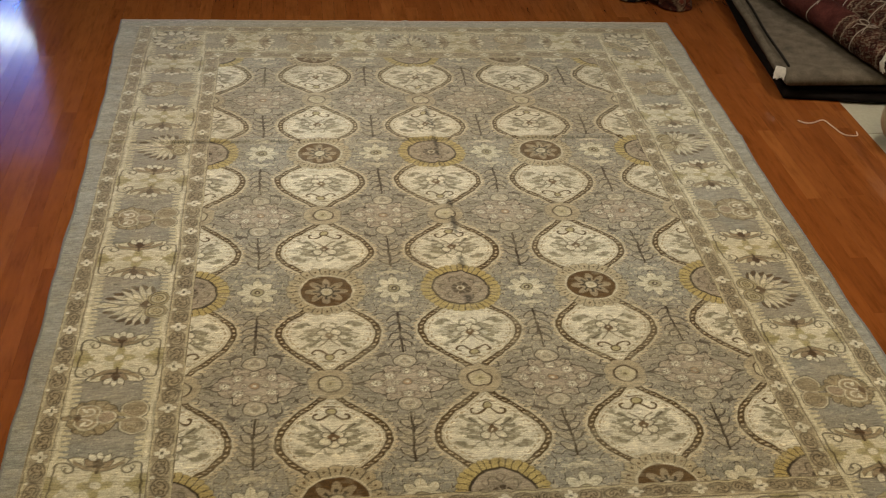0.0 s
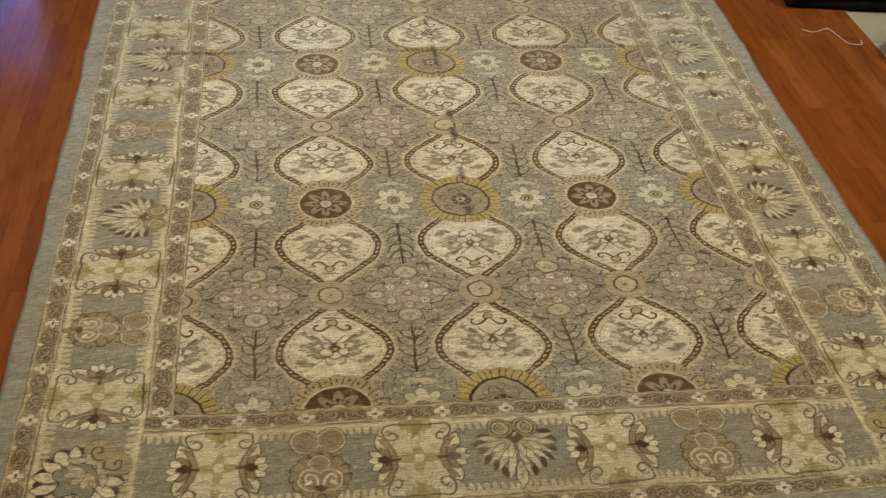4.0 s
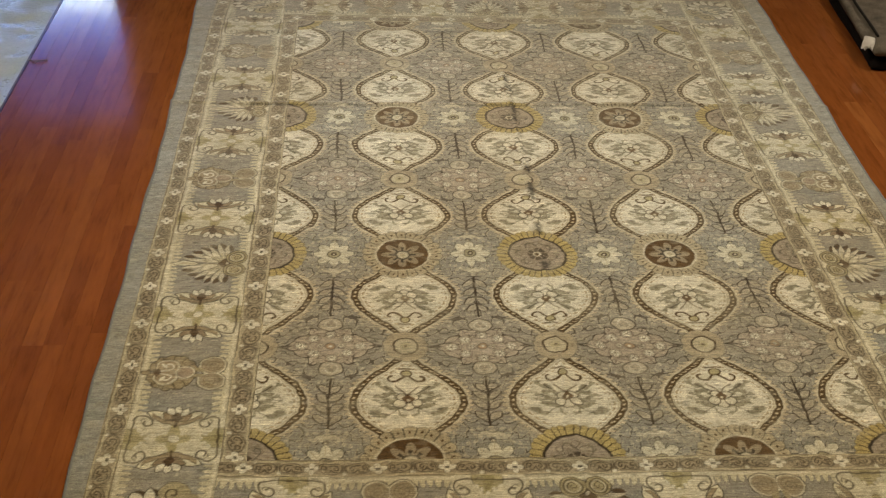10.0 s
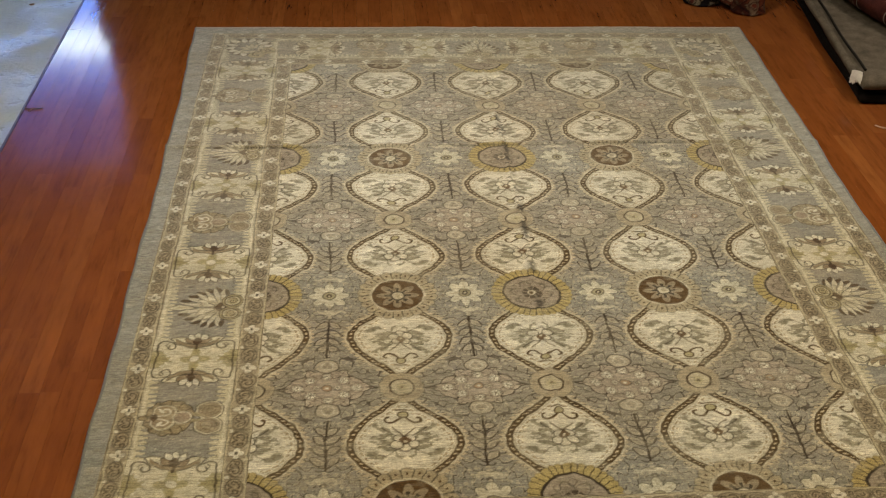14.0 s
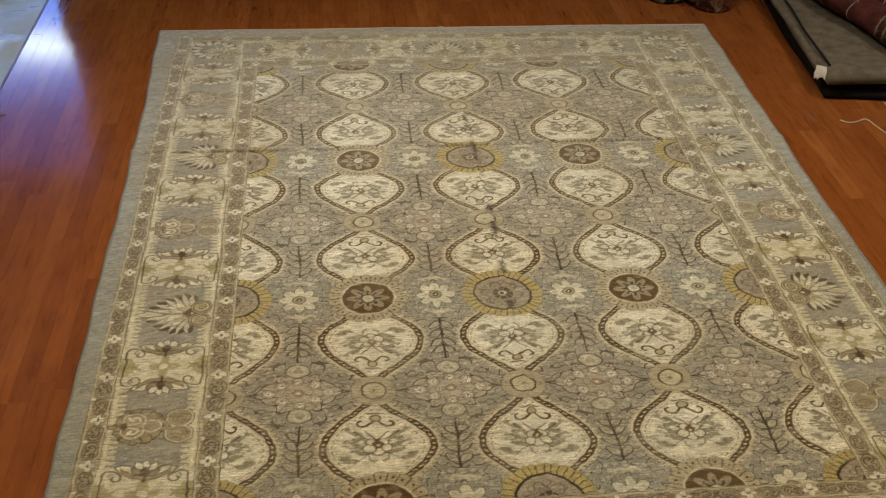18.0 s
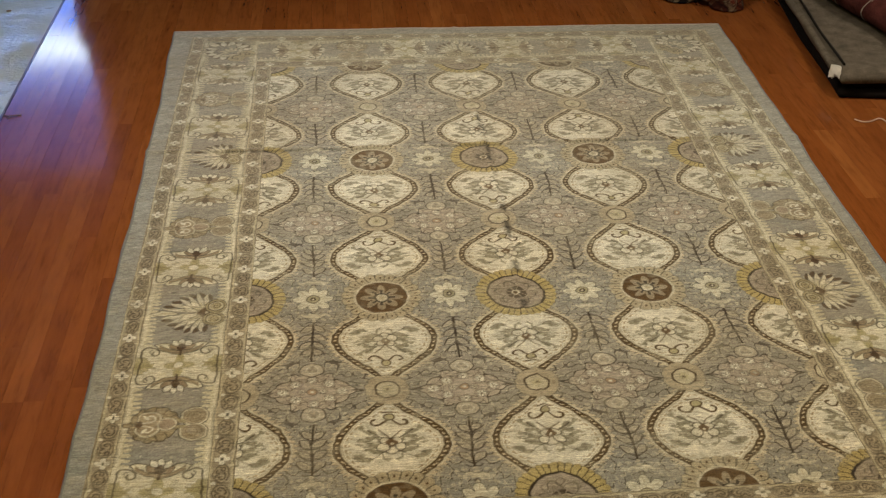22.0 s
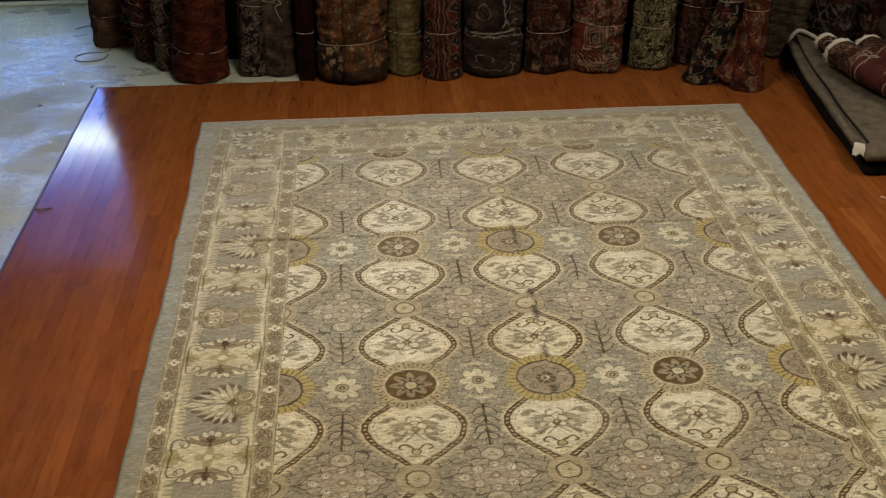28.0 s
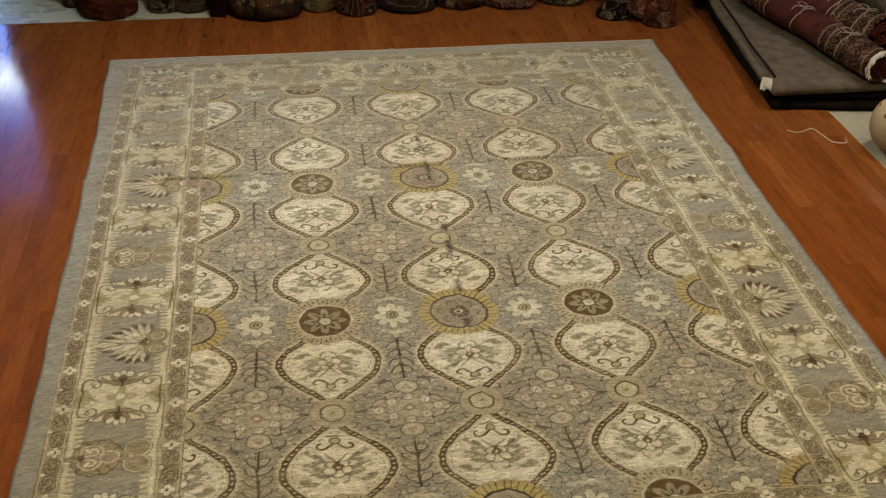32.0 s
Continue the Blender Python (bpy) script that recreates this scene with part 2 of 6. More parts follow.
def tube(points, radius, sides=6):
    """A thin cord along points."""
    rings, pts = [], [Vector(p) for p in points]
    for k, p in enumerate(pts):
        ahead = (pts[min(k + 1, len(pts) - 1)] - pts[max(k - 1, 0)]).normalized()
        side = ahead.cross(Vector((0.13, 0.21, 0.97))).normalized()
        up = side.cross(ahead)
        rings.append([p + radius * (math.cos(a) * side + math.sin(a) * up) for a in (2 * math.pi * j / sides for j in range(sides))])
    return sweep(rings)


def smooth_line(points, steps=6):
    """Catmull-Rom points through the given ones."""
    pts = [Vector(p) for p in points]
    pts = [2 * pts[0] - pts[1]] + pts + [2 * pts[-1] - pts[-2]]
    out = []
    for a, b, c, d in zip(pts, pts[1:], pts[2:], pts[3:]):
        for j in range(steps):
            t = j / steps
            out.append(0.5 * (2 * b + (c - a) * t + (2 * a - 5 * b + 4 * c - d) * t * t + (3 * b - a - 3 * c + d) * t ** 3))
    return out + [pts[-2]]


# ---------------------------------------------------------------- the room
WOOD_X0, WOOD_X1, WOOD_Y0, WOOD_Y1 = -2.0, 1.908, -4.6, 2.905
LOW = -0.022  # concrete and tile lie below the wooden floor
ROOM_X0, ROOM_X1, ROOM_Y0, ROOM_Y1 = -5.0, 3.6, -5.0, 4.62

tagged(part("concrete_floor", box(ROOM_X0 - 0.1, ROOM_Y0 - 0.1, LOW - 0.12, ROOM_X1 + 0.1, ROOM_Y1 + 0.5, LOW), M_CONCRETE),
       "worn pale concrete floor beside the wooden floor", "floor", kind="structure")
floor = tagged(part("floor", box(WOOD_X0 + 0.004, WOOD_Y0, LOW - 0.002, WOOD_X1 - 0.004, WOOD_Y1 - 0.004, -0.009), M_UNDER),
               "reddish cherry strip floor with glossy varnish", "floor", kind="structure")
WOOD_Y2, WOOD_XB = 3.36, -0.82  # past this x the wooden floor runs on to the partition
tagged(part("floor_bay", box(WOOD_XB + 0.004, WOOD_Y1 - 0.003, LOW - 0.002, WOOD_X1 - 0.004, WOOD_Y2, -0.009), M_UNDER), "reddish strip floor under the rolled carpets", "floor", kind="structure")
ceiling = tagged(part("ceiling", box(ROOM_X0 - 0.1, ROOM_Y0 - 0.1, CEILING, ROOM_X1 + 0.1, ROOM_Y1 + 0.15, CEILING + 0.1), M_CEIL),
                 "plain painted ceiling", "ceiling", kind="structure")
tagged(part("wall_south", box(ROOM_X0, ROOM_Y0 - 0.12, LOW, ROOM_X1, ROOM_Y0, CEILING), M_WALL), "plain brown painted wall", "wall", kind="structure")
tagged(part("wall_west", box(ROOM_X0 - 0.12, ROOM_Y0, LOW, ROOM_X0, ROOM_Y1, CEILING), M_WALL), "plain brown painted wall", "wall", kind="structure")
tagged(part("wall_east", box(ROOM_X1, ROOM_Y0, LOW, ROOM_X1 + 0.12, ROOM_Y1, CEILING), M_WALL), "plain brown painted wall", "wall", kind="structure")
# back wall with the opening of the glazed door
DOOR_X0, DOOR_X1, DOOR_TOP = -4.1, -2.27, 2.1
bm = box(ROOM_X0, ROOM_Y1, LOW, DOOR_X0, ROOM_Y1 + 0.12, CEILING)
for x0, z0, x1, z1 in ((DOOR_X1, LOW, ROOM_X1, CEILING), (DOOR_X0, DOOR_TOP, DOOR_X1, CEILING)):
    extra = box(x0, ROOM_Y1, z0, x1, ROOM_Y1 + 0.12, z1)
    me = bpy.data.meshes.new("piece")
    extra.to_mesh(me)
    bm.from_mesh(me)
    extra.free()
    bpy.data.meshes.remove(me)
tagged(part("wall_north", bm, M_SHADEWALL), "wall behind the standing carpets, darkened for gap shade", "wall", kind="structure")
# added partition and end, they block the door's blue light behind the rolls
tagged(part("added_partition", box(-1.585, 3.37, LOW, ROOM_X1 - 0.002, 3.45, CEILING - 0.002), M_SHADEWALL), "added dark partition that keeps door light off the standing carpets", "wall", kind="structure")
tagged(part("added_partition_end", box(-1.585, 3.452, LOW, -1.505, ROOM_Y1 - 0.002, CEILING - 0.002), M_SHADEWALL), "dark end of the added partition", "wall", kind="structure")
tagged(part("threshold", box(DOOR_X0 - 0.3, ROOM_Y1 - 0.075, LOW, -1.59, ROOM_Y1 - 0.003, LOW + 0.018, 0.004), M_SILL),
       "pale threshold strip at the foot of the back wall", "threshold", kind="structure")
door = thing("door_1", (0, 0, 0), label="black framed glazed door with daylight behind it", category="door", kind="structure")
YD = ROOM_Y1 + 0.04
for n_, a_ in (("bottom_rail", (DOOR_X0 + 0.004, LOW + 0.003, DOOR_X1 - 0.004, 0.30)), ("top_rail", (DOOR_X0 + 0.004, 2.0, DOOR_X1 - 0.004, DOOR_TOP - 0.004)),
               ("stile", (DOOR_X0 + 0.004, 0.302, DOOR_X0 + 0.09, 1.998)), ("stile", (DOOR_X1 - 0.06, 0.302, DOOR_X1 - 0.004, 1.998)),
               ("stile", (-3.23, 0.302, -3.15, 1.998))):
    part(n_, box(a_[0], YD, a_[1], a_[2], YD + 0.045, a_[3], 0.004), M_FRAME, door)
n = Nodes("door_glass")
n.colour((0.85, 0.92, 1.0))
M_GLASS = n.set(Roughness=0.02, Transmission_Weight=1.0, IOR=1.45)
for x0, x1 in ((DOOR_X0 + 0.092, -3.232), (-3.148, DOOR_X1 - 0.062)):
    pane = part("pane", box(x0, YD + 0.018, 0.304, x1, YD + 0.024, 1.996), M_GLASS, door)
    pane.visible_shadow = False
# bright outdoors behind the door
n = Nodes("outdoor_glow")
v = n.coords((1, 1, 1), "Object")
sep = n.add("SeparateXYZ")
n.link(v, sep.inputs[0])
c = n.ramp(n.math("DIVIDE", sep.outputs[2], 3.0), [(0.0, (0.04, 0.08, 0.20)), (0.14, (0.16, 0.31, 0.76)), (0.28, (0.17, 0.33, 0.80)), (0.33, (0.065, 0.15, 0.52)), (0.40, (0.065, 0.15, 0.52)), (0.43, (0.92, 1.0, 1.0)), (0.475, (0.92, 1.0, 1.0)), (0.50, (0.06, 0.13, 0.46)), (0.64, (0.015, 0.03, 0.12))])
n.link(c, n.bsdf.inputs["Emission Color"])
n.bsdf.inputs["Emission Strength"].default_value = 10.5
n.colour((0.0, 0.0, 0.0))
tagged(part("backdrop", box(-5.2, 5.45, -0.1, -1.2, 5.5, 3.0), n.mat), "pale blue daylight outside the glazed door", "backdrop", kind="structure")

# ceiling lights, all out of view: fixtures for the lamps in LIGHTS
n = Nodes("lamp_glow")
n.colour((0.8, 0.75, 0.65))
n.bsdf.inputs["Emission Color"].default_value = (1.0, 0.80, 0.55, 1)
M_LAMP = n.set(Emission_Strength=4.0)
M_TRIM = plain("white_lamp_trim", (0.7, 0.68, 0.62), 0.5)


def unseen_ceiling_light(x, y, size):
    ob = thing("unseen_ceiling_light", (x, y, CEILING), label="unseen round flush ceiling light with a white trim ring", category="ceiling light", group="ceiling lights")
    ring = lambda r, z: [(r / 0.115 * size * math.cos(a), r / 0.115 * size * math.sin(a), z) for a in (2 * math.pi * k / 48 for k in range(48))]
    part("trim", sweep([ring(0.085, -0.002), ring(0.115, -0.002), ring(0.113, -0.014), ring(0.087, -0.014), ring(0.085, -0.002)], False), M_TRIM, ob)
    part("diffuser", sweep([ring(0.084, -0.001), ring(0.084, -0.006)]), M_LAMP, ob)
    return ob


for lx, ly, power in LIGHTS:
    unseen_ceiling_light(lx, ly, 0.21)

# ---------------------------------------------------------------- the carpet
A, B = 0.45, 0.4783  # spacing of the columns and half the spacing of the rosette rows
MID = B  # the carpet's middle in y
RUG_X, RUG_Y = 1.345, 1.865  # half its width and length, about
FIELD_X, W1, G1, G0 = 0.881, 0.952, 1.213, 1.278  # field, inner guard, wide border and outer guard, from the middle in x
NEAR = (-0.945, -1.006, -1.272, -1.331, -1.388)  # the same bands in y at the near end, and the edge
FAR = (1.889, 1.957, 2.200, 2.262, 2.337)
EDGE_Y, EDGE_LEFT, EDGE_RIGHT = (-1.39, -0.97, 0.38, 1.33, 2.34), (1.313, 1.322, 1.336, 1.347, 1.378), (1.304, 1.308, 1.319, 1.344, 1.370)
STEP = 0.0030

GREY, GREY2 = (0.248, 0.237, 0.196), (0.252, 0.222, 0.174)
CREAM, CREAM2 = (0.580, 0.552, 0.440), (0.465, 0.428, 0.316)
MUSTARD, OLIVE = (0.36, 0.29, 0.12), (0.36, 0.325, 0.185)
TAN, MAUVE = (0.350, 0.308, 0.205), (0.262, 0.233, 0.170)
BROWN, INK = (0.070, 0.039, 0.009), (0.036, 0.028, 0.013)
SEPIA = (0.034, 0.021, 0.008)  # drawing lines


class Cloth:
    """Knots at (x, y) with a dye each; shapes are laid over one another with soft edges."""

    def __init__(self, x, y):
        self.x, self.y = x, y
        self.dye = np.zeros((len(x), 3))

    def lay(self, mask, colour, strength=1.0):
        m = (np.clip(mask, 0, 1) * strength)[:, None]
        self.dye = self.dye * (1 - m) + np.array(colour) * m


SOFT = 0.0028


def under(d):
    """1 where d is below 0, fading over one knot."""
    return np.clip(0.5 - d / SOFT, 0, 1)


def near(d, half):
    return under(np.abs(d) - half)


def disc(x, y, cx, cy, r):
    return under(np.hypot(x - cx, y - cy) - r)


def leaf(x, y, cx, cy, length, width, degrees):
    c, s = math.cos(radians(degrees)), math.sin(radians(degrees))
    u, v = (x - cx) * c + (y - cy) * s, -(x - cx) * s + (y - cy) * c
    u = np.clip(u / length, -1, 1)
    return under(np.abs(v) - width * (1 - u * u)) * (np.abs(u) < 1)


def stroke(x, y, points, half):
    """A drawn line through points."""
    best = np.full(x.shape, 9.0)
    pts = [(p.x, p.y) for p in smooth_line([(a, b, 0) for a, b in points], 4)]
    for (x0, y0), (x1, y1) in zip(pts, pts[1:]):
        dx, dy = x1 - x0, y1 - y0
        t = np.clip(((x - x0) * dx + (y - y0) * dy) / (dx * dx + dy * dy + 1e-12), 0, 1)
        best = np.minimum(best, np.hypot(x - x0 - t * dx, y - y0 - t * dy))
    return under(best - half)


rng = np.random.default_rng(7)


def waves(x, y, size, seed, count=14):
    """Smooth noise of about -1 to 1 with features of the given size."""
    r = np.random.default_rng(seed)
    out = np.zeros_like(x)
    for _ in range(count):
        k = 2 * np.pi / (size * r.uniform(0.6, 1.8))
        a, p = r.uniform(0, 2 * np.pi), r.uniform(0, 6.3)
        out += np.sin(k * (np.cos(a) * x + np.sin(a) * y) + p)
    return out / math.sqrt(count) * 0.9


OVAL_S = [0.085, 0.11, 0.14, 0.17, 0.20, 0.225, 0.25, 0.28, 0.31, 0.34, 0.37, 0.40, 0.43]
OVAL_W = [0.070, 0.098, 0.130, 0.153, 0.167, 0.171, 0.169, 0.160, 0.143, 0.118, 0.088, 0.056, 0.030]


def field_pattern(cl):
    x, y = cl.x, cl.y
    col = np.round(x / A)
    yellow = np.mod(np.abs(col), 2) < 0.5
    dx = x - col * A
    row = np.round(y / (2 * B))
    dy = y - row * 2 * B
    ax, s = np.abs(dx), np.abs(dy)
    hx = A / 2 - ax  # from the line between two columns
    cl.dye[:] = GREY
    cl.lay(np.clip(waves(x, y * 3, 0.5, 3) * 0.6 + 0.35, 0, 1), GREY2, 0.6)
    cl.lay(np.clip((s - 0.22) / 0.2, 0, 1), (0.246, 0.224, 0.168), 0.55)
    cl.lay(np.clip((0.16 - s) / 0.1, 0, 1), (0.232, 0.232, 0.196), 0.6)
    # thin tendrils over the ground
    n1, n2 = waves(ax, s, 0.046, 11), waves(ax, s, 0.030, 12)
    away = np.clip((np.hypot(hx / 0.14, (B - s) / 0.11) - 0.9) / 0.2, 0, 1)
    cl.lay(near(n1, 0.17) * (n2 > -0.7) * away, SEPIA, 0.72)
    cl.lay(near(n1 - 0.34, 0.12) * (n2 < 0.8) * away, (0.40, 0.36, 0.26), 0.6)
    cl.lay((n2 > 0.9) * away, CREAM2, 0.55)
    cl.lay((n2 < -1.10).astype(float), CREAM2, 0.6)
    # the flower cluster half-way between two roundels
    q = B - s
    th = np.arctan2(q, hx)
    rr = np.hypot(hx / 0.118, q / 0.082)
    rim = 0.98 + 0.10 * np.cos(6 * th) + 0.08 * np.cos(14 * th) + 0.05 * n2
    cl.lay(under((rr - rim) * 0.08), (0.338, 0.292, 0.226), 0.92)
    cl.lay(near((rr - rim) * 0.08, 0.0028), SEPIA, 0.82)
    cl.lay(near((rr - rim * 0.92) * 0.08, 0.0030), (0.40, 0.355, 0.27), 0.6)
    cl.lay(near(np.mod(th / 0.38, 1) - 0.5, 0.06) * (rr > rim * 0.66) * under((rr - rim) * 0.08), SEPIA, 0.55)
    cl.lay(near((rr - rim * 0.55) * 0.08, 0.0026), (0.34, 0.30, 0.22), 0.7)
    cl.lay(near((rr - rim * 0.63) * 0.08, 0.0022), SEPIA, 0.7)
    for cx, cy, ln, wd, ang in ((0.088, 0.036, 0.026, 0.009, -35), (0.030, 0.070, 0.024, 0.008, -20)):
        petal(cl, hx, q, cx, cy, ln, wd, ang, (0.335, 0.290, 0.222), 0.0028, SEPIA, 0.55)
    for cx, cy, r in ((0.050, 0.034, 0.0185), (0.090, 0.0, 0.0190), (0.0, 0.056, 0.017), (0.032, 0.0, 0.012)):
        cl.lay(disc(hx, q, cx, cy, r + 0.0030), SEPIA, 0.45)
        cl.lay(disc(hx, q, cx, cy, r), (0.345, 0.302, 0.235), 0.9)
        cl.lay(under(np.hypot(hx - cx, q - cy) - r * (0.55 + 0.3 * np.abs(np.cos(2.5 * np.arctan2(q - cy, hx - cx))))), CREAM, 0.95)
        t5 = np.arctan2(q - cy, hx - cx)
        cl.lay(near(np.hypot(hx - cx, q - cy) - r * (0.60 + 0.25 * np.cos(5 * t5)), 0.0019), SEPIA, 0.75)
        cl.lay(disc(hx, q, cx, cy, 0.004), BROWN, 0.8)
    cl.lay(disc(hx, q, 0, 0, 0.017), INK, 0.7)
    cl.lay(disc(hx, q, 0, 0, 0.013), (0.30, 0.21, 0.13))
    cl.lay(disc(hx, q, 0, 0, 0.005), CREAM)
    ringed(cl, hx, q, 0, 0.103, 0.034, 0.0285, (0.375, 0.335, 0.250), 0.0038, SEPIA, 0.85)
    cl.lay(stroke(hx, q, [(0.040, 0.082), (0.058, 0.086), (0.072, 0.076), (0.088, 0.080), (0.100, 0.066), (0.118, 0.064)], 0.0020), SEPIA, 0.75)
    cl.lay(stroke(hx, q, [(0.112, 0.040), (0.128, 0.034), (0.134, 0.020), (0.150, 0.018)], 0.0020), SEPIA, 0.7)
    cl.lay(near(np.hypot(hx, q - 0.103) - 0.018, 0.0016), CREAM, 0.7)
    for cx, cy in ((0.009, 0.098), (0.0, 0.114)):
        cl.lay(disc(hx, q, cx, cy, 0.0075), MAUVE, 0.9)
    cl.lay(stroke(hx, q, [(0.118, 0), (0.14, 0.004), (0.157, 0.0)], 0.0022), INK, 0.8)
    # the stem with its pairs of leaves
    for at, size in ((0.155, 0.030), (0.200, 0.032), (0.243, 0.029), (0.282, 0.022)):
        petal(cl, hx, s, 0.56 * size + 0.004, at + 0.45 * size, size * 0.78, 0.0118, 40, (0.350, 0.318, 0.240), 0.0028, SEPIA, 0.85)
        cl.lay(leaf(hx, s, 0.56 * size + 0.004, at + 0.45 * size, size * 0.5, 0.0040, 40), (0.24, 0.21, 0.15), 0.7)
        cl.lay(stroke(hx, s, [(0.0, at - 0.010), (0.014, at - 0.008), (0.030, at + 0.006), (0.038, at + 0.022)], 0.0020), SEPIA, 0.85)
    cl.lay(near(hx, 0.0034) * (s > 0.118) * (s < 0.335), SEPIA)
    cl.lay(stroke(hx, s, [(0.0, 0.132), (0.014, 0.128), (0.024, 0.134)], 0.0022), SEPIA, 0.85)
    for cx, cy, r in ((0.0, 0.100, 0.013), (0.013, 0.094, 0.009), (0.0, 0.122, 0.007)):
        cl.lay(disc(hx, s, cx, cy, r), CREAM2, 0.8)
    # the white star
    th, r = np.arctan2(dy, hx), np.hypot(hx, dy)
    star = 0.036 + 0.030 * np.abs(np.cos(4 * th)) ** 0.8
    cl.lay(under(r - star - 0.004), INK, 0.55)
    cl.lay(under(r - star), (0.50, 0.475, 0.365))
    cl.lay((np.abs(np.sin(4 * th)) < 0.10) * (r > 0.022) * under(r - star + 0.004), TAN, 0.7)
    cl.lay(under(r - 0.0225), SEPIA, 0.85)
    cl.lay(under(r - 0.0185), (0.285, 0.262, 0.165))
    cl.lay(under(r - 0.010), SEPIA)
    cl.lay(under(r - 0.004), CREAM2)
    # a cream bracket beyond the star
    cl.lay(stroke(hx, s, [(0.0, 0.094), (0.016, 0.100), (0.030, 0.092), (0.034, 0.084)], 0.0055), CREAM2, 0.85)
    cl.lay(stroke(hx, s, [(0.0, 0.102), (0.016, 0.108), (0.032, 0.100)], 0.0016), SEPIA, 0.6)
    # the white shields
    w = np.interp(s, OVAL_S, OVAL_W)
    slope = np.interp(s, OVAL_S, np.gradient(OVAL_W, OVAL_S))
    arc_s = np.linspace(0.08, 0.45, 120)
    arc_w = np.interp(arc_s, OVAL_S, OVAL_W)
    arc = np.interp(s, arc_s, np.r_[0, np.cumsum(np.hypot(np.diff(arc_s), np.diff(arc_w)))])
    d = (ax - w) / np.sqrt(1 + slope * slope)
    zone = ((s > 0.085) & (s < 0.43)).astype(float)
    tooth = 0.5 + 0.5 * np.cos(2 * np.pi * arc / 0.021)
    cl.lay(under(d - 0.0065 - 0.012 * tooth) * zone, INK, 0.4)
    cl.lay(under(d - 0.004 - 0.011 * tooth) * zone, (0.44, 0.375, 0.26))
    cl.lay(under(d - 0.002) * zone, CREAM2)
    cl.lay(under(d + 0.0030) * zone, (0.066, 0.040, 0.012))
    bead = (0.5 + 0.5 * np.cos(2 * np.pi * (arc - 0.6 * d * slope) / 0.0190)) > 0.66
    cl.lay(near(d + 0.0135, 0.0036) * bead * zone, (0.47, 0.41, 0.28), 0.95)
    cl.lay(under(d + 0.0235) * zone, CREAM2)
    inside = under(d + 0.027) * zone
    cl.lay(inside, CREAM)
    cl.lay(inside * np.clip(waves(x, y * 4, 0.22, 23) * 0.6, 0, 1), CREAM2, 0.55)
    cl.lay(near(d + 0.0295, 0.0012) * zone, (0.24, 0.17, 0.09), 0.6)
    barb = np.mod(arc / 0.0235, 1)
    cl.lay(near(d + 0.0375 + 0.010 * np.abs(barb - 0.5), 0.0030) * (barb > 0.18) * (barb < 0.82) * zone, (0.25, 0.185, 0.10), 0.85)
    cl.lay(near(d + 0.050, 0.0028) * (np.abs(barb - 0.5) < 0.12) * zone, (0.27, 0.205, 0.115), 0.7)
    # grey sprays and the blossom within
    jag = np.round(s / 0.0062) * 0.0062
    blur = waves(ax, jag, 0.030, 31) * 0.009
    spray = np.zeros_like(x)
    for cx, cy, ln, wd, ang in ((0.050, 0.238, 0.046, 0.0105, 0), (0.060, 0.262, 0.034, 0.0095, -22), (0.050, 0.214, 0.038, 0.0085, 10),
                                (0.082, 0.186, 0.036, 0.0110, 20), (0.062, 0.294, 0.032, 0.0100, 30), (0.022, 0.186, 0.020, 0.0060, 60)):
        spray = np.maximum(spray, leaf(ax + blur, s + blur * 0.7, cx, cy, ln, wd, ang))
    wide_spray = np.zeros_like(x)
    for cx, cy, ln, wd, ang in ((0.082, 0.186, 0.039, 0.0135, 20), (0.062, 0.294, 0.035, 0.0125, 30), (0.050, 0.238, 0.049, 0.0132, 0)):
        wide_spray = np.maximum(wide_spray, leaf(ax + blur, s + blur * 0.7, cx, cy, ln, wd, ang))
    cl.lay(inside * wide_spray, (0.12, 0.095, 0.055), 0.34)
    cl.lay(inside * spray, (0.240, 0.222, 0.155), 0.95)
    cl.lay(inside * spray * np.clip(waves(ax, s, 0.018, 33) * 1.2, 0, 1), (0.17, 0.152, 0.100), 0.75)
    cl.lay(inside * np.clip(1.15 - np.hypot(ax / 0.050, (s - 0.236) / 0.040), 0, 1), (0.235, 0.222, 0.160), 0.75)
    cl.lay(inside * stroke(ax, s, [(0.014, 0.258), (0.040, 0.278), (0.064, 0.300)], 0.0022), SEPIA, 0.75)
    cl.lay(inside * stroke(ax, s, [(0.016, 0.214), (0.040, 0.196), (0.066, 0.180)], 0.0018), SEPIA, 0.55)
    for cx, cy, r in ((0.0, 0.215, 0.0145), (0.023, 0.228, 0.0145), (0.016, 0.254, 0.0125)):
        cl.lay(inside * disc(ax, s, cx, cy, r + 0.0036), SEPIA, 0.85)
        cl.lay(inside * disc(ax, s, cx, cy, r), (0.55, 0.515, 0.395))
    cl.lay(inside * under(ax + np.abs(s - 0.247) - 0.019), (0.10, 0.058, 0.022), 0.95)
    cl.lay(inside * disc(ax, s, 0, 0.242, 0.005), CREAM2)
    cl.lay(inside * stroke(ax, s, [(0.0, 0.262), (0.018, 0.285), (0.034, 0.300)], 0.0025), BROWN, 0.8)
    # the scroll towards the roundel
    cl.lay(zone * stroke(ax, s, [(0.0, 0.346), (0.014, 0.332), (0.032, 0.319), (0.048, 0.322), (0.053, 0.336), (0.043, 0.342)], 0.0036), BROWN)
    cl.lay(zone * disc(ax, s, 0, 0.353, 0.0165), BROWN)
    cl.lay(zone * disc(ax, s, 0, 0.353, 0.0115), OLIVE)
    cl.lay(zone * stroke(ax, s, [(0.0, 0.376), (0.020, 0.374)], 0.003), BROWN)
    # roundels
    th, r = np.arctan2(q, dx), np.hypot(dx, q)
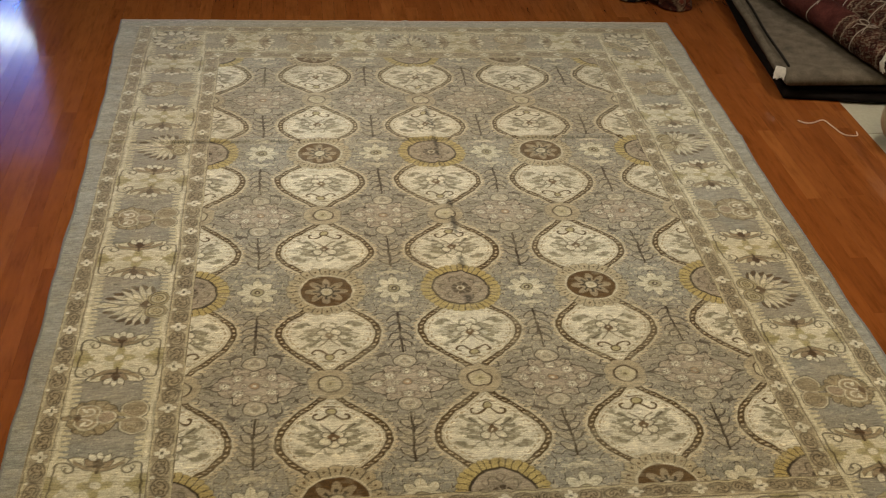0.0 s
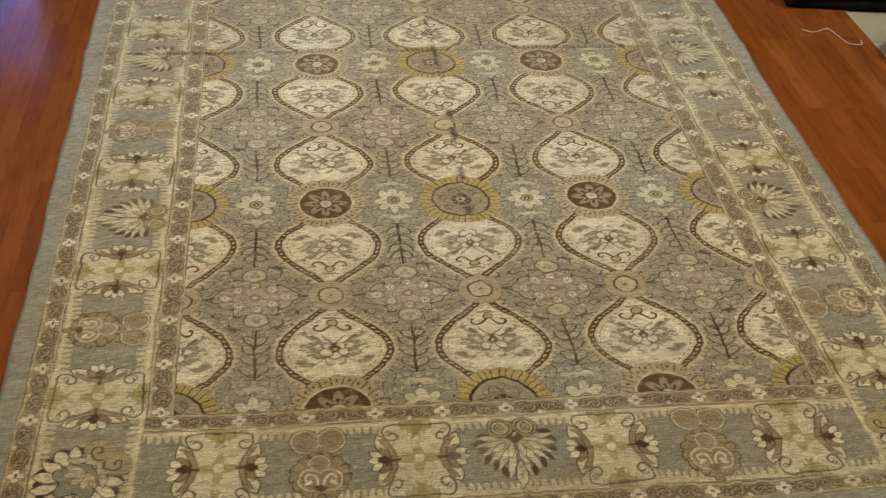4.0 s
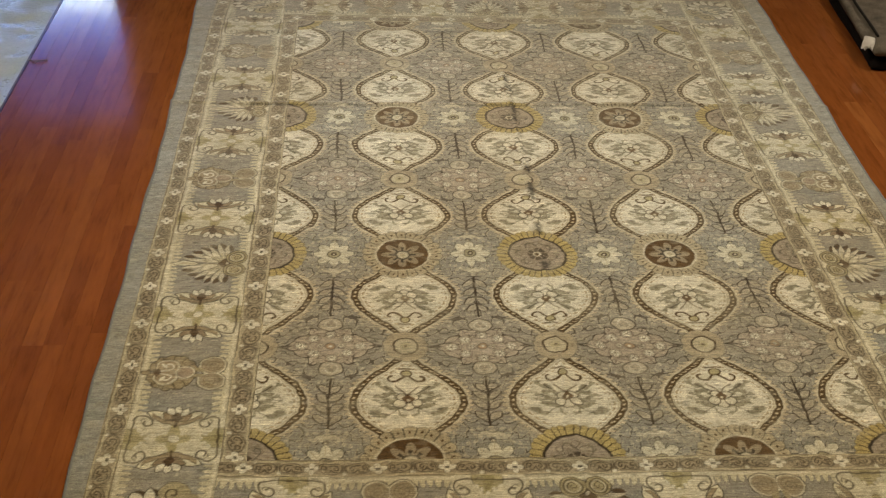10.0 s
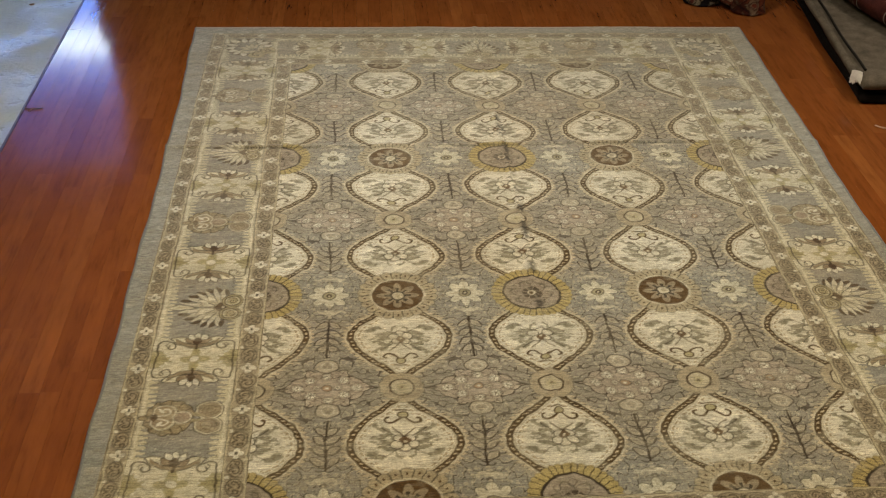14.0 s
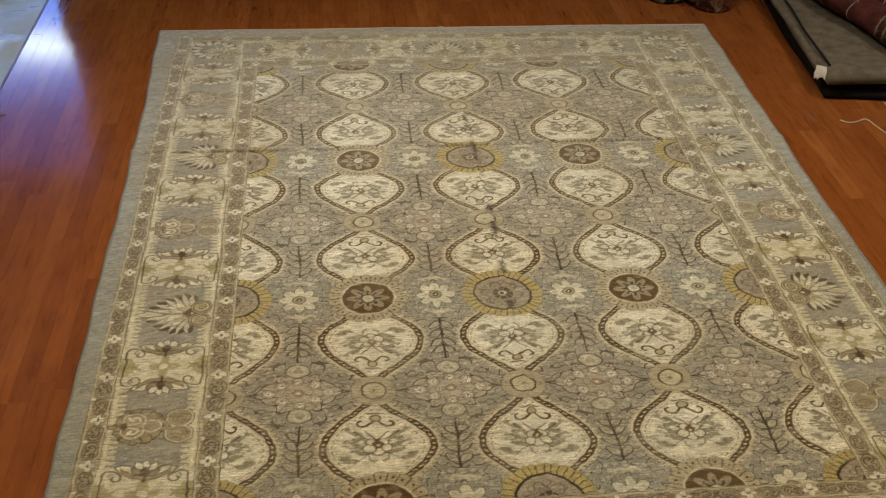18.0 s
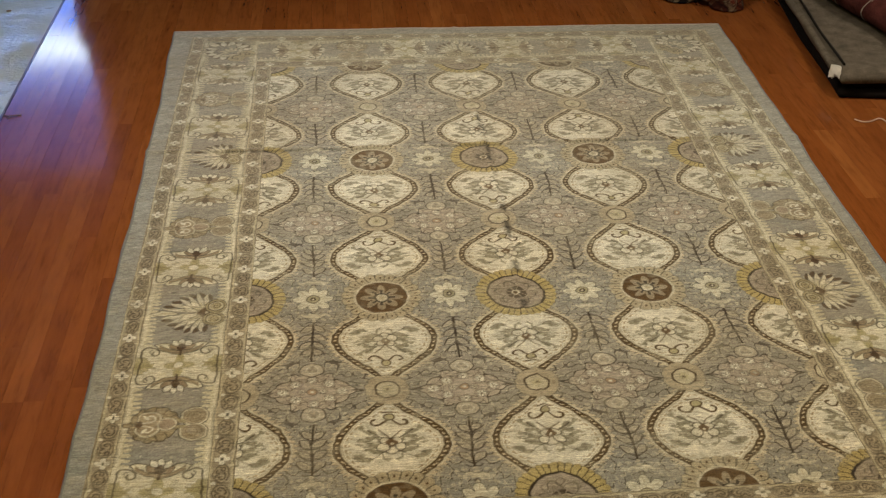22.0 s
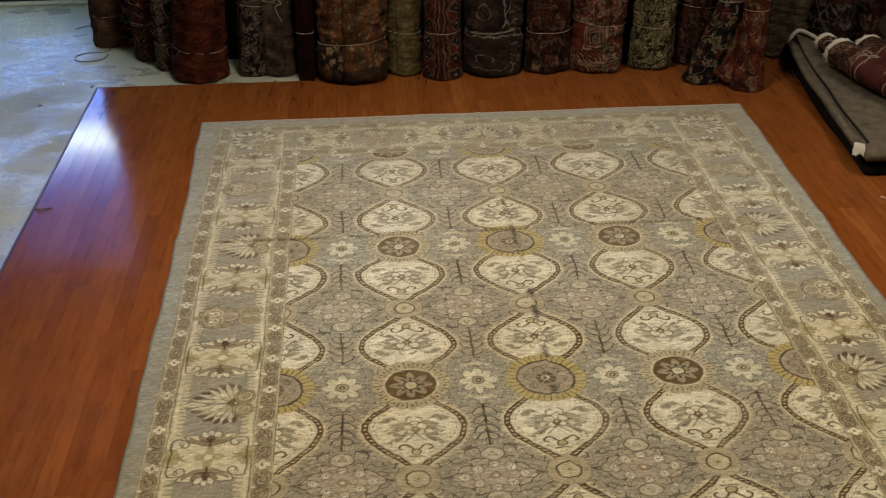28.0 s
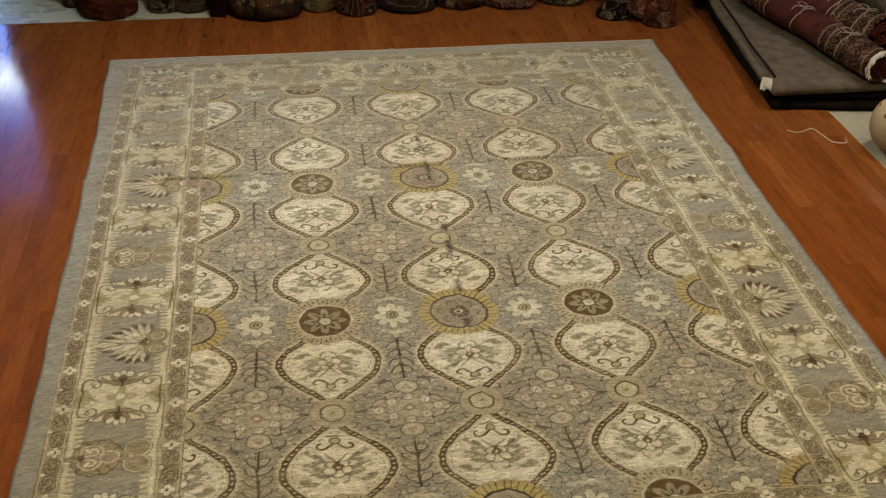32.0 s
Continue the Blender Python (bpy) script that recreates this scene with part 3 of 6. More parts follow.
    rim = 0.063 + 0.004 * np.abs(np.sin(7 * th))
    cl.lay(under(r - rim - 0.003), INK, 0.5)
    cl.lay(under(r - rim), (0.335, 0.288, 0.196))
    cl.lay(near(r - 0.050, 0.006) * (np.sin(14 * th) > 0.5), (0.285, 0.240, 0.155), 0.6)
    cl.lay(under(r - 0.0395), (0.050, 0.030, 0.010), 0.95)
    cl.lay(under(r - 0.0335), (0.42, 0.375, 0.26))
    cl.lay(under(r - 0.016) * (np.sin(9 * th) > -0.4), OLIVE, 0.8)
    cl.lay(under(r - 0.006), BROWN, 0.7)
    # rosettes, in turn brown and mustard
    th, r = np.arctan2(dy, dx), np.hypot(dx, dy)
    for mask, ink in ((yellow, 0), (~yellow, 1)):
        m = mask.astype(float)
        if ink:
            lobes = 11
            rim = 0.120 + 0.0125 * np.abs(np.sin(lobes * th)) ** 0.6
            cl.lay(m * under(r - rim - 0.003), INK, 0.55)
            cl.lay(m * under(r - rim), (0.345, 0.30, 0.20))
            cl.lay(m * (np.abs(np.sin(lobes * th)) < 0.22) * (r > 0.092) * (r < 0.128), INK, 0.7)
            mark = np.abs(np.cos(lobes * th)) < 0.30
            cl.lay(m * near(r - 0.112, 0.0045) * mark, BROWN)
            cl.lay(m * under(r - 0.0925), CREAM2)
            cl.lay(m * under(r - 0.0855), (0.082, 0.047, 0.014))
            bloom = 0.028 + 0.043 * np.abs(np.cos(4 * th)) ** 0.9
            cl.lay(m * under(r - bloom), (0.255, 0.212, 0.140))
            cl.lay(m * under(r - bloom * 0.55), MAUVE, 0.6)
            cl.lay(m * (np.abs(np.sin(4 * th)) < 0.5) * (r > 0.024) * under(r - 0.043), (0.030, 0.020, 0.010), 0.9)
            cl.lay(m * under(r - 0.026), INK, 0.85)
            cl.lay(m * under(r - 0.019), CREAM2)
            cl.lay(m * under(r - 0.009), TAN)
        else:
            rim = 0.131 + 0.005 * np.abs(np.sin(18 * th))
            cl.lay(m * under(r - rim - 0.002), INK, 0.5)
            cl.lay(m * under(r - rim), MUSTARD)
            cl.lay(m * (np.abs(np.sin(18 * th)) < 0.30) * under(r - 0.131), (0.075, 0.052, 0.018), 0.9)
            cl.lay(m * under(r - 0.0985), (0.030, 0.020, 0.008))
            cl.lay(m * under(r - 0.0905), (0.290, 0.248, 0.188))
            cl.lay(m * under(r - 0.0905) * np.clip(waves(dx, dy, 0.03, 35), 0, 1), (0.205, 0.170, 0.118), 0.6)
            for fa in range(8):
                fx, fy = 0.062 * math.cos(fa * 0.785), 0.062 * math.sin(fa * 0.785)
                cl.lay(m * near(np.hypot(dx - fx, dy - fy) - 0.011, 0.0017), SEPIA, 0.55)
            bloom = 0.038 + 0.030 * np.abs(np.cos(3 * th + 0.4))
            cl.lay(m * near(r - bloom, 0.003), INK, 0.6)
            cl.lay(m * under(r - bloom * 0.8), (0.20, 0.165, 0.120), 0.6)
            cl.lay(m * under(r - 0.034) * (np.abs(np.cos(4 * th)) > 0.30), SEPIA, 0.85)
            cl.lay(m * under(r - 0.014), CREAM2)
            cl.lay(m * under(r - 0.008), BROWN)


def petal(cl, u, v, cx, cy, length, width, degrees, fill, line=0.0032, ink=None, strength=0.9):
    """A leaf with a drawn outline."""
    cl.lay(leaf(u, v, cx, cy, length + line * 1.3, width + line, degrees), ink or INK, strength)
    cl.lay(leaf(u, v, cx, cy, length, width, degrees), fill)


def ringed(cl, u, v, cx, cy, rx, ry, fill, line, ink, strength=0.9):
    """A filled oval with a drawn outline."""
    r = (np.hypot((u - cx) / rx, (v - cy) / ry) - 1) * min(rx, ry)
    cl.lay(under(r - line), ink, strength)
    cl.lay(under(r), fill)


def guard_pattern(cl, t, s, half, ground, pitch=0.1887, phase=0.5):
    """A narrow border: t runs along it, s across it (outwards). White crosses between pairs of scrolled cartouches."""
    k = np.mod(t + pitch * (0.5 - phase), pitch) - pitch / 2
    cl.dye[:] = ground
    z = s / half * 0.032
    g = np.abs(k) * 0.1887 / pitch
    cl.lay(np.clip(waves(t, z, 0.05, 41) * 0.5 + 0.2, 0, 1), (0.215, 0.180, 0.115), 0.7)
    # one cartouche: a long lens with scrolls in it
    r = (np.hypot((g - 0.0560) / 0.0345, (z + 0.001) / 0.0205) - 1) * 0.0205
    cl.lay(under(r - 0.0016), SEPIA, 0.66)
    cl.lay(under(r + 0.0020), (0.268, 0.224, 0.148))
    cl.lay(near(r + 0.0050, 0.0014), (0.36, 0.315, 0.21), 0.5)
    for line in ([(0.030, 0.004), (0.034, -0.009), (0.044, -0.009), (0.043, 0.000), (0.037, 0.000)], [(0.040, 0.010), (0.050, 0.012), (0.056, 0.002), (0.062, 0.011), (0.070, 0.012)],
                 [(0.052, -0.011), (0.062, -0.014), (0.074, -0.010), (0.077, 0.001), (0.069, 0.004), (0.066, -0.003)]):
        cl.lay(stroke(g, z, line, 0.0022), SEPIA, 0.82)
    cl.lay(near(g - 0.0915, 0.0016) * under(np.abs(z) - 0.020), SEPIA, 0.6)
    cl.lay(near(g - 0.0860, 0.0012) * (z > 0.004), SEPIA, 0.5)
    cl.lay(disc(g, z, 0.0943, 0.019, 0.0062), CREAM, 0.9)
    cl.lay(disc(g, z, 0.028, -0.022, 0.0042), CREAM2, 0.7)
    th, r = np.arctan2(z, k), np.hypot(k, z)
    bloom = 0.0095 + 0.0125 * np.abs(np.cos(2 * th)) ** 0.8
    cl.lay(under(r - bloom - 0.0024), (0.062, 0.040, 0.016), 0.6)
    cl.lay(under(r - bloom), CREAM)
    cl.lay(under(np.maximum(np.abs(k) * 0.75, np.abs(z) * 1.3) - 0.0048), INK, 0.9)
    cl.lay(near(np.abs(s) - half + 0.0055, 0.0026), (0.42, 0.375, 0.25), 0.95)
    cl.lay(near(np.abs(s) - half + 0.0012, 0.0016), INK, 0.65)


PANEL = (0.525, 0.490, 0.368)


def on_part(cl, mask, draw, *coords):
    """Draw on those knots alone that lie in the mask."""
    if mask.any():
        sub = Cloth(cl.x[mask], cl.y[mask])
        sub.dye = cl.dye[mask]
        draw(sub, *(c[mask] for c in coords))
        cl.dye[mask] = sub.dye


def panel_motif(cl, k, z):
    """A cream panel with scrolled corners, an olive star in its middle and a lotus at both ends."""
    g, az = np.abs(k), np.abs(z)
    n1 = waves(k, z, 0.030, 52)
    body = under(g - 0.050 - 0.045 * np.clip(az / 0.085, 0, 1) ** 2)
    cl.lay(body, PANEL)
    cl.lay(body * np.clip(n1 * 0.5 + 0.1, 0, 1), (0.43, 0.40, 0.265), 0.5)
    # olive star with wings round a white blossom
    th, r = np.arctan2(z, k), np.hypot(k * 0.92, z)
    cl.lay(under(r - 0.033 - 0.012 * np.cos(4 * th)), (0.300, 0.268, 0.130), 0.8)
    cl.lay(near(r - 0.040 - 0.010 * np.cos(8 * th), 0.0020), (0.30, 0.26, 0.14), 0.35)
    cl.lay(leaf(g, az, 0.042, 0.0, 0.022, 0.011, 0), (0.32, 0.285, 0.145), 0.8)
    ringed(cl, k, z, 0, 0, 0.0145, 0.0145, CREAM, 0.0022, (0.20, 0.16, 0.08), 0.75)
    # stepped olive crown at both edges
    steps = 0.040 * np.clip((az - 0.064) / 0.045, 0, 1)
    cl.lay(under(g - np.round(steps / 0.009) * 0.009 - 0.002) * (az > 0.064), (0.325, 0.290, 0.155), 0.85)
    cl.lay(near(g - np.round(steps / 0.009) * 0.009 - 0.003, 0.0016) * (az > 0.066), SEPIA, 0.6)
    cl.lay(under(g - 0.4 * steps) * (az > 0.075), (0.25, 0.22, 0.105), 0.75)
    for cx, cy in ((0.0, 0.070), (0.016, 0.082), (0.030, 0.092)):
        cl.lay(disc(g, az, cx, cy, 0.0052), CREAM, 0.95)
    # bracket line with its curled corners
    cl.lay(stroke(g, az, [(0.0, 0.114), (0.050, 0.114), (0.078, 0.111), (0.086, 0.098), (0.083, 0.080), (0.070, 0.064), (0.055, 0.064), (0.048, 0.075), (0.055, 0.087), (0.067, 0.083)], 0.0026), SEPIA, 0.85)
    cl.lay(stroke(g, az, [(0.058, 0.090), (0.070, 0.094), (0.076, 0.086)], 0.0019), SEPIA, 0.7)
    cl.lay(disc(g, az, 0.061, 0.076, 0.0052), CREAM, 0.8)
    # lotus: outer petals, cup, heart
    petal(cl, g, az, 0.086, 0.046, 0.036, 0.0180, 66, (0.56, 0.52, 0.38), 0.0032, SEPIA)
    cup = g - 0.060 - 0.026 * (az / 0.062) ** 2
    cl.lay(near(cup, 0.0075) * under(az - 0.068), (0.255, 0.205, 0.128))
    cl.lay(near(cup - 0.0080, 0.0017) * under(az - 0.068), SEPIA, 0.8)
    cl.lay(near(cup + 0.0080, 0.0017) * under(az - 0.068), SEPIA, 0.6)
    petal(cl, g, az, 0.086, 0.020, 0.022, 0.0120, 58, (0.230, 0.175, 0.110), 0.0024, SEPIA)
    petal(cl, g, az, 0.106, 0.019, 0.017, 0.0100, 30, CREAM, 0.0028, SEPIA, 0.85)
    petal(cl, g, az, 0.112, 0.0, 0.015, 0.0095, 0, CREAM, 0.0026, SEPIA, 0.8)
    cl.lay(under(np.abs(g - 0.083) * 0.80 + az * 1.15 - 0.0175), (0.062, 0.034, 0.013))
    cl.lay(near(z, 0.0036) * (g > 0.044) * (g < 0.104), (0.060, 0.036, 0.014), 0.95)


def bud_motif(cl, k, z):
    """A brown palmette with a scalloped rim: two round lobes inwards, a heart with scrolls outwards."""
    g = np.abs(k)
    n1 = waves(k, z, 0.020, 58)
    th, r = np.arctan2(z - 0.038, k), np.hypot(k / 0.070, (z - 0.038) / 0.066)
    rim = 1.0 + 0.10 * np.abs(np.cos(6.5 * (th - math.pi / 2))) ** 0.7
    d = (r - rim) * 0.066
    cl.lay(under(d - 0.0030), SEPIA, 0.95)
    cl.lay(under(d), (0.270, 0.225, 0.140))
    cl.lay(under(d) * np.clip(n1 * 0.6, 0, 1), (0.21, 0.165, 0.10), 0.7)
    cl.lay(near(np.mod(th * 6.5 / math.pi + 0.5, 1) - 0.5, 0.07) * (r > 0.74) * under(d), SEPIA, 0.6)
    ringed(cl, g, z, 0.0, 0.112, 0.010, 0.012, (0.25, 0.205, 0.125), 0.0026, SEPIA)
    # round lobes with a swirl
    ringed(cl, g, z, 0.034, -0.074, 0.0385, 0.0385, CREAM2, 0.0026, SEPIA, 0.95)
    ringed(cl, g, z, 0.034, -0.074, 0.0330, 0.0330, (0.262, 0.220, 0.145), 0.0, SEPIA)
    a, rr = np.arctan2(z + 0.074, g - 0.034), np.hypot(g - 0.034, z + 0.074)
    cl.lay(near(np.mod(rr / 0.0115 - a / 6.283, 1) - 0.5, 0.15) * under(rr - 0.027), (0.165, 0.130, 0.075), 0.7)
    cl.lay(leaf(g, z, 0.014, -0.040, 0.017, 0.008, 60), (0.26, 0.225, 0.13), 0.9)
    # the heart
    ringed(cl, g, z, 0.0, 0.000, 0.0285, 0.0275, CREAM2, 0.0018, SEPIA, 0.7)
    ringed(cl, g, z, 0.024, 0.052, 0.0335, 0.0350, CREAM2, 0.0018, SEPIA, 0.7)
    cl.lay(under(np.hypot((g - 0.022) / 0.0285, (z - 0.053) / 0.0295) * 0.03 - 0.03), (0.255, 0.205, 0.130))
    cl.lay(disc(k, z, 0, 0, 0.0225), (0.270, 0.215, 0.150))
    cl.lay(stroke(g, z, [(0.005, 0.072), (0.010, 0.048), (0.022, 0.036), (0.036, 0.044), (0.034, 0.057), (0.024, 0.055)], 0.0028), CREAM, 0.95)
    petal(cl, g, z, 0.030, 0.062, 0.014, 0.0060, 35, CREAM, 0.0014, SEPIA, 0.5)
    cl.lay(under(g * 0.6 + np.abs(z - 0.079) - 0.0125), (0.085, 0.052, 0.022), 0.9)


def fan_motif(cl, k, z):
    """Two ringed scrolls inwards and a fan of cream petals with dark feathers between them."""
    g = np.abs(k)
    cx, cy = 0.0, -0.050
    for ang, reach in ((-10, 0.098), (6, 0.108), (22, 0.112), (38, 0.114), (54, 0.118), (70, 0.128)):
        a = math.radians(ang)
        petal(cl, g, z, cx + 0.88 * reach * math.cos(a), cy + 0.88 * reach * math.sin(a), 0.020, 0.0072, ang + 24, (0.085, 0.058, 0.030), 0.0012, SEPIA)
    for ang, reach in ((-2, 0.104), (14, 0.110), (30, 0.110), (46, 0.112), (62, 0.120), (78, 0.134)):
        a = math.radians(ang)
        petal(cl, g, z, cx + 0.56 * reach * math.cos(a), cy + 0.56 * reach * math.sin(a), 0.44 * reach, 0.0088, ang, (0.475, 0.440, 0.335), 0.0026, SEPIA, 0.7)
        cl.lay(leaf(g, z, cx + 0.34 * reach * math.cos(a), cy + 0.34 * reach * math.sin(a), 0.22 * reach, 0.0048, ang), (0.40, 0.36, 0.23), 0.8)
    petal(cl, g, z, 0.0, cy + 0.120, 0.042, 0.0130, 90, (0.52, 0.48, 0.35), 0.0026, SEPIA)
    cl.lay(leaf(g, z, 0.0, cy + 0.115, 0.028, 0.0050, 90), (0.33, 0.29, 0.18), 0.8)
    for px, py, ang in ((0.028, 0.050, 60), (0.048, 0.030, 40), (0.014, 0.040, 80)):
        petal(cl, g, z, px, cy + py, 0.022, 0.0085, ang, (0.53, 0.49, 0.36), 0.0022, SEPIA, 0.75)
    cl.lay(under(g * 0.8 + np.abs(z + 0.050) - 0.022), (0.10, 0.066, 0.030), 0.9)
    a, rr = np.arctan2(z + 0.086, g - 0.034), np.hypot((g - 0.034) / 1.08, z + 0.086)
    cl.lay(under(rr - 0.0345), SEPIA, 0.9)
    cl.lay(under(rr - 0.0318), (0.305, 0.265, 0.155))
    cl.lay(near(rr - 0.0240, 0.0022), SEPIA, 0.75)
    cl.lay(near(rr - 0.0190, 0.0018), CREAM2, 0.8)
    cl.lay(near(np.mod(rr / 0.0100 - a / 6.283, 1) - 0.5, 0.13) * under(rr - 0.017), SEPIA, 0.75)
    cl.lay(disc(k, z, 0, -0.060, 0.0055), CREAM2, 0.9)


def corner_motif(cl, u, v):
    """A corner flower: v points outwards along the diagonal, u across it."""
    g = np.abs(u)
    for ang, reach in ((-34, 0.098), (-12, 0.106), (10, 0.108), (32, 0.112), (54, 0.118), (76, 0.126)):
        a = math.radians(ang)
        petal(cl, g, v, 0.90 * reach * math.cos(a), 0.90 * reach * math.sin(a), 0.022, 0.0090, ang + 45, (0.055, 0.036, 0.017), 0.0012, SEPIA)
    for ang, reach in ((-24, 0.108), (0, 0.114), (22, 0.118), (44, 0.124), (66, 0.134)):
        a = math.radians(ang)
        petal(cl, g, v, 0.72 * reach * math.cos(a), 0.72 * reach * math.sin(a), 0.27 * reach, 0.0150, ang - 14, CREAM, 0.0032, SEPIA)
    petal(cl, g, v, 0.0, 0.112, 0.044, 0.0190, 90, (0.53, 0.49, 0.355), 0.0034, SEPIA)
    # grey lobes with a drawn edge
    th, r = np.arctan2(v - 0.018, u), np.hypot(u, v - 0.018)
    lobe = 0.056 + 0.012 * np.cos(5 * (th - math.pi / 2))
    cl.lay(under(r - lobe - 0.0040), SEPIA, 0.95)
    cl.lay(under(r - lobe), (0.232, 0.232, 0.196))
    for ang, ln in ((20, 0.034), (52, 0.036), (90, 0.030)):
        a = math.radians(ang)
        petal(cl, g, v, 0.030 * math.cos(a), -0.012 + 0.030 * math.sin(a), ln * 0.8, 0.0105, ang, (0.47, 0.43, 0.31), 0.0022, SEPIA, 0.7)
    for px, py, ang in ((0.030, -0.036, 15), (0.050, -0.022, 40)):
        petal(cl, g, v, px, py, 0.026, 0.011, ang, CREAM2, 0.0024, SEPIA)
    # olive scrolls towards the field
    ringed(cl, g, v, 0.032, -0.078, 0.044, 0.036, (0.315, 0.275, 0.165), 0.002, SEPIA, 0.6)
    cl.lay(stroke(g, v, [(0.004, -0.066), (0.020, -0.052), (0.042, -0.058), (0.050, -0.076), (0.038, -0.090), (0.026, -0.082), (0.032, -0.072)], 0.0028), SEPIA, 0.9)
    cl.lay(stroke(g, v, [(0.002, -0.050), (0.020, -0.040), (0.040, -0.044)], 0.004), CREAM2, 0.8)


def border_pattern(cl, t, s, half, pitch, first, corners=None):
    """The wide border: fans, panels and buds in turn; t runs along it, s across it (outwards)."""
    kind = np.round(t / pitch)
    k = t - kind * pitch
    turn = np.mod(np.round(kind) + first, 4)
    cl.dye[:] = GREY
    cl.lay(np.clip(waves(cl.x, cl.y * 3, 0.4, 51) * 0.5 + 0.3, 0, 1), GREY2, 0.5)
    cl.lay(np.clip(waves(cl.x, cl.y, 0.16, 57) * 0.7, 0, 1), (0.222, 0.228, 0.200), 0.7)
    z = s / half * 0.126
    n1, n2 = waves(np.abs(k), z, 0.040, 52), waves(np.abs(k), z, 0.022, 54)
    cl.lay(near(n1, 0.05) * (n2 > 0.2), SEPIA, 0.35)
    cl.lay((n2 > 1.15).astype(float), CREAM2, 0.5)
    # a comb of rounded teeth that reach in from both edges
    edge = half - np.abs(s)
    tooth = np.mod(t / 0.0205, 1) - 0.5
    comb = 0.019 + 0.024 * np.sqrt(np.clip(1 - (tooth / 0.36) ** 2, 0, 1))
    cl.lay(under(edge - comb - 0.0026), SEPIA, 0.45)
    cl.lay(under(edge - comb), (0.47, 0.43, 0.30))
    # pale line on both sides
    cl.lay(under(edge - 0.014), (0.53, 0.49, 0.36))
    cl.lay(near(edge - 0.0035, 0.0012), SEPIA, 0.35)
    cl.lay(under(edge - 0.0016), INK, 0.5)
    if corners:
        low, high, side, outer = corners
        y_in, y_out = (low, outer[0]), (high, outer[1])
        out_x = np.sign(cl.x)
        for sgn, (a, b) in ((-1, y_in), (1, y_out)):
            zone = (cl.y < a) if sgn < 0 else (cl.y > a)
            px, py = out_x * cl.x - side, sgn * (cl.y - (a + b) / 2)
            v, u = (px + py) / math.sqrt(2), (px - py) / math.sqrt(2)
            on_part(cl, zone, corner_motif, u, v)
        turn = np.where((cl.y < low + 0.01) | (cl.y > high - 0.01), 9, turn)
    else:
        turn = np.where(np.abs(t) > 0.885, 9, turn)
    near_k = np.abs(k) < 0.128
    on_part(cl, near_k & ((np.abs(turn - 1) < 0.1) | (np.abs(turn - 3) < 0.1)), panel_motif, k, z)
    on_part(cl, near_k & (np.abs(turn - 2) < 0.1), bud_motif, k, z)
    on_part(cl, near_k & (np.abs(turn) < 0.1), fan_motif, k, z)


def rug_height(x, y):
    """The carpet lies almost flat; folds from its time in a stack still show."""
    z = 0.0085 + 0.0014 * waves(x, y, 0.6, 61) + 0.0006 * waves(x, y, 0.12, 62)
    for at, h, wd in ((1.075, 0.0055, 0.012), (0.25, 0.0022, 0.02), (-0.62, 0.0025, 0.02), (1.78, 0.003, 0.02)):
        z += h * np.exp(-((y - at - 0.010 * np.sin(1.7 * x)) / wd) ** 2)
    z += 0.0050 * np.exp(-((x - 0.012 - 0.008 * np.sin(2.3 * y)) / 0.009) ** 2)
    return np.maximum(z, 0.004)


def laid_x(x, y):
    """Where the knots lie across: the carpet is a little wider at its far end, above all in the plain edge band."""
    side = np.where(x < 0, np.interp(y, EDGE_Y, EDGE_LEFT), np.interp(y, EDGE_Y, EDGE_RIGHT))
    side = side + 0.0028 * np.sin(7 * y) + 0.0018 * np.sin(19 * y + 1) + 0.0025 * np.exp(-((y - 1.07) / 0.02) ** 2)
    flare = 1 + 0.006 * np.sin((y - MID) * 0.9)
    part_out = np.clip((np.abs(x) - G0) / (RUG_X - G0), 0, 1.1)
    return np.where(np.abs(x) <= G0, x * flare, np.sign(x) * (G0 * flare + part_out * (side - G0 * flare)))


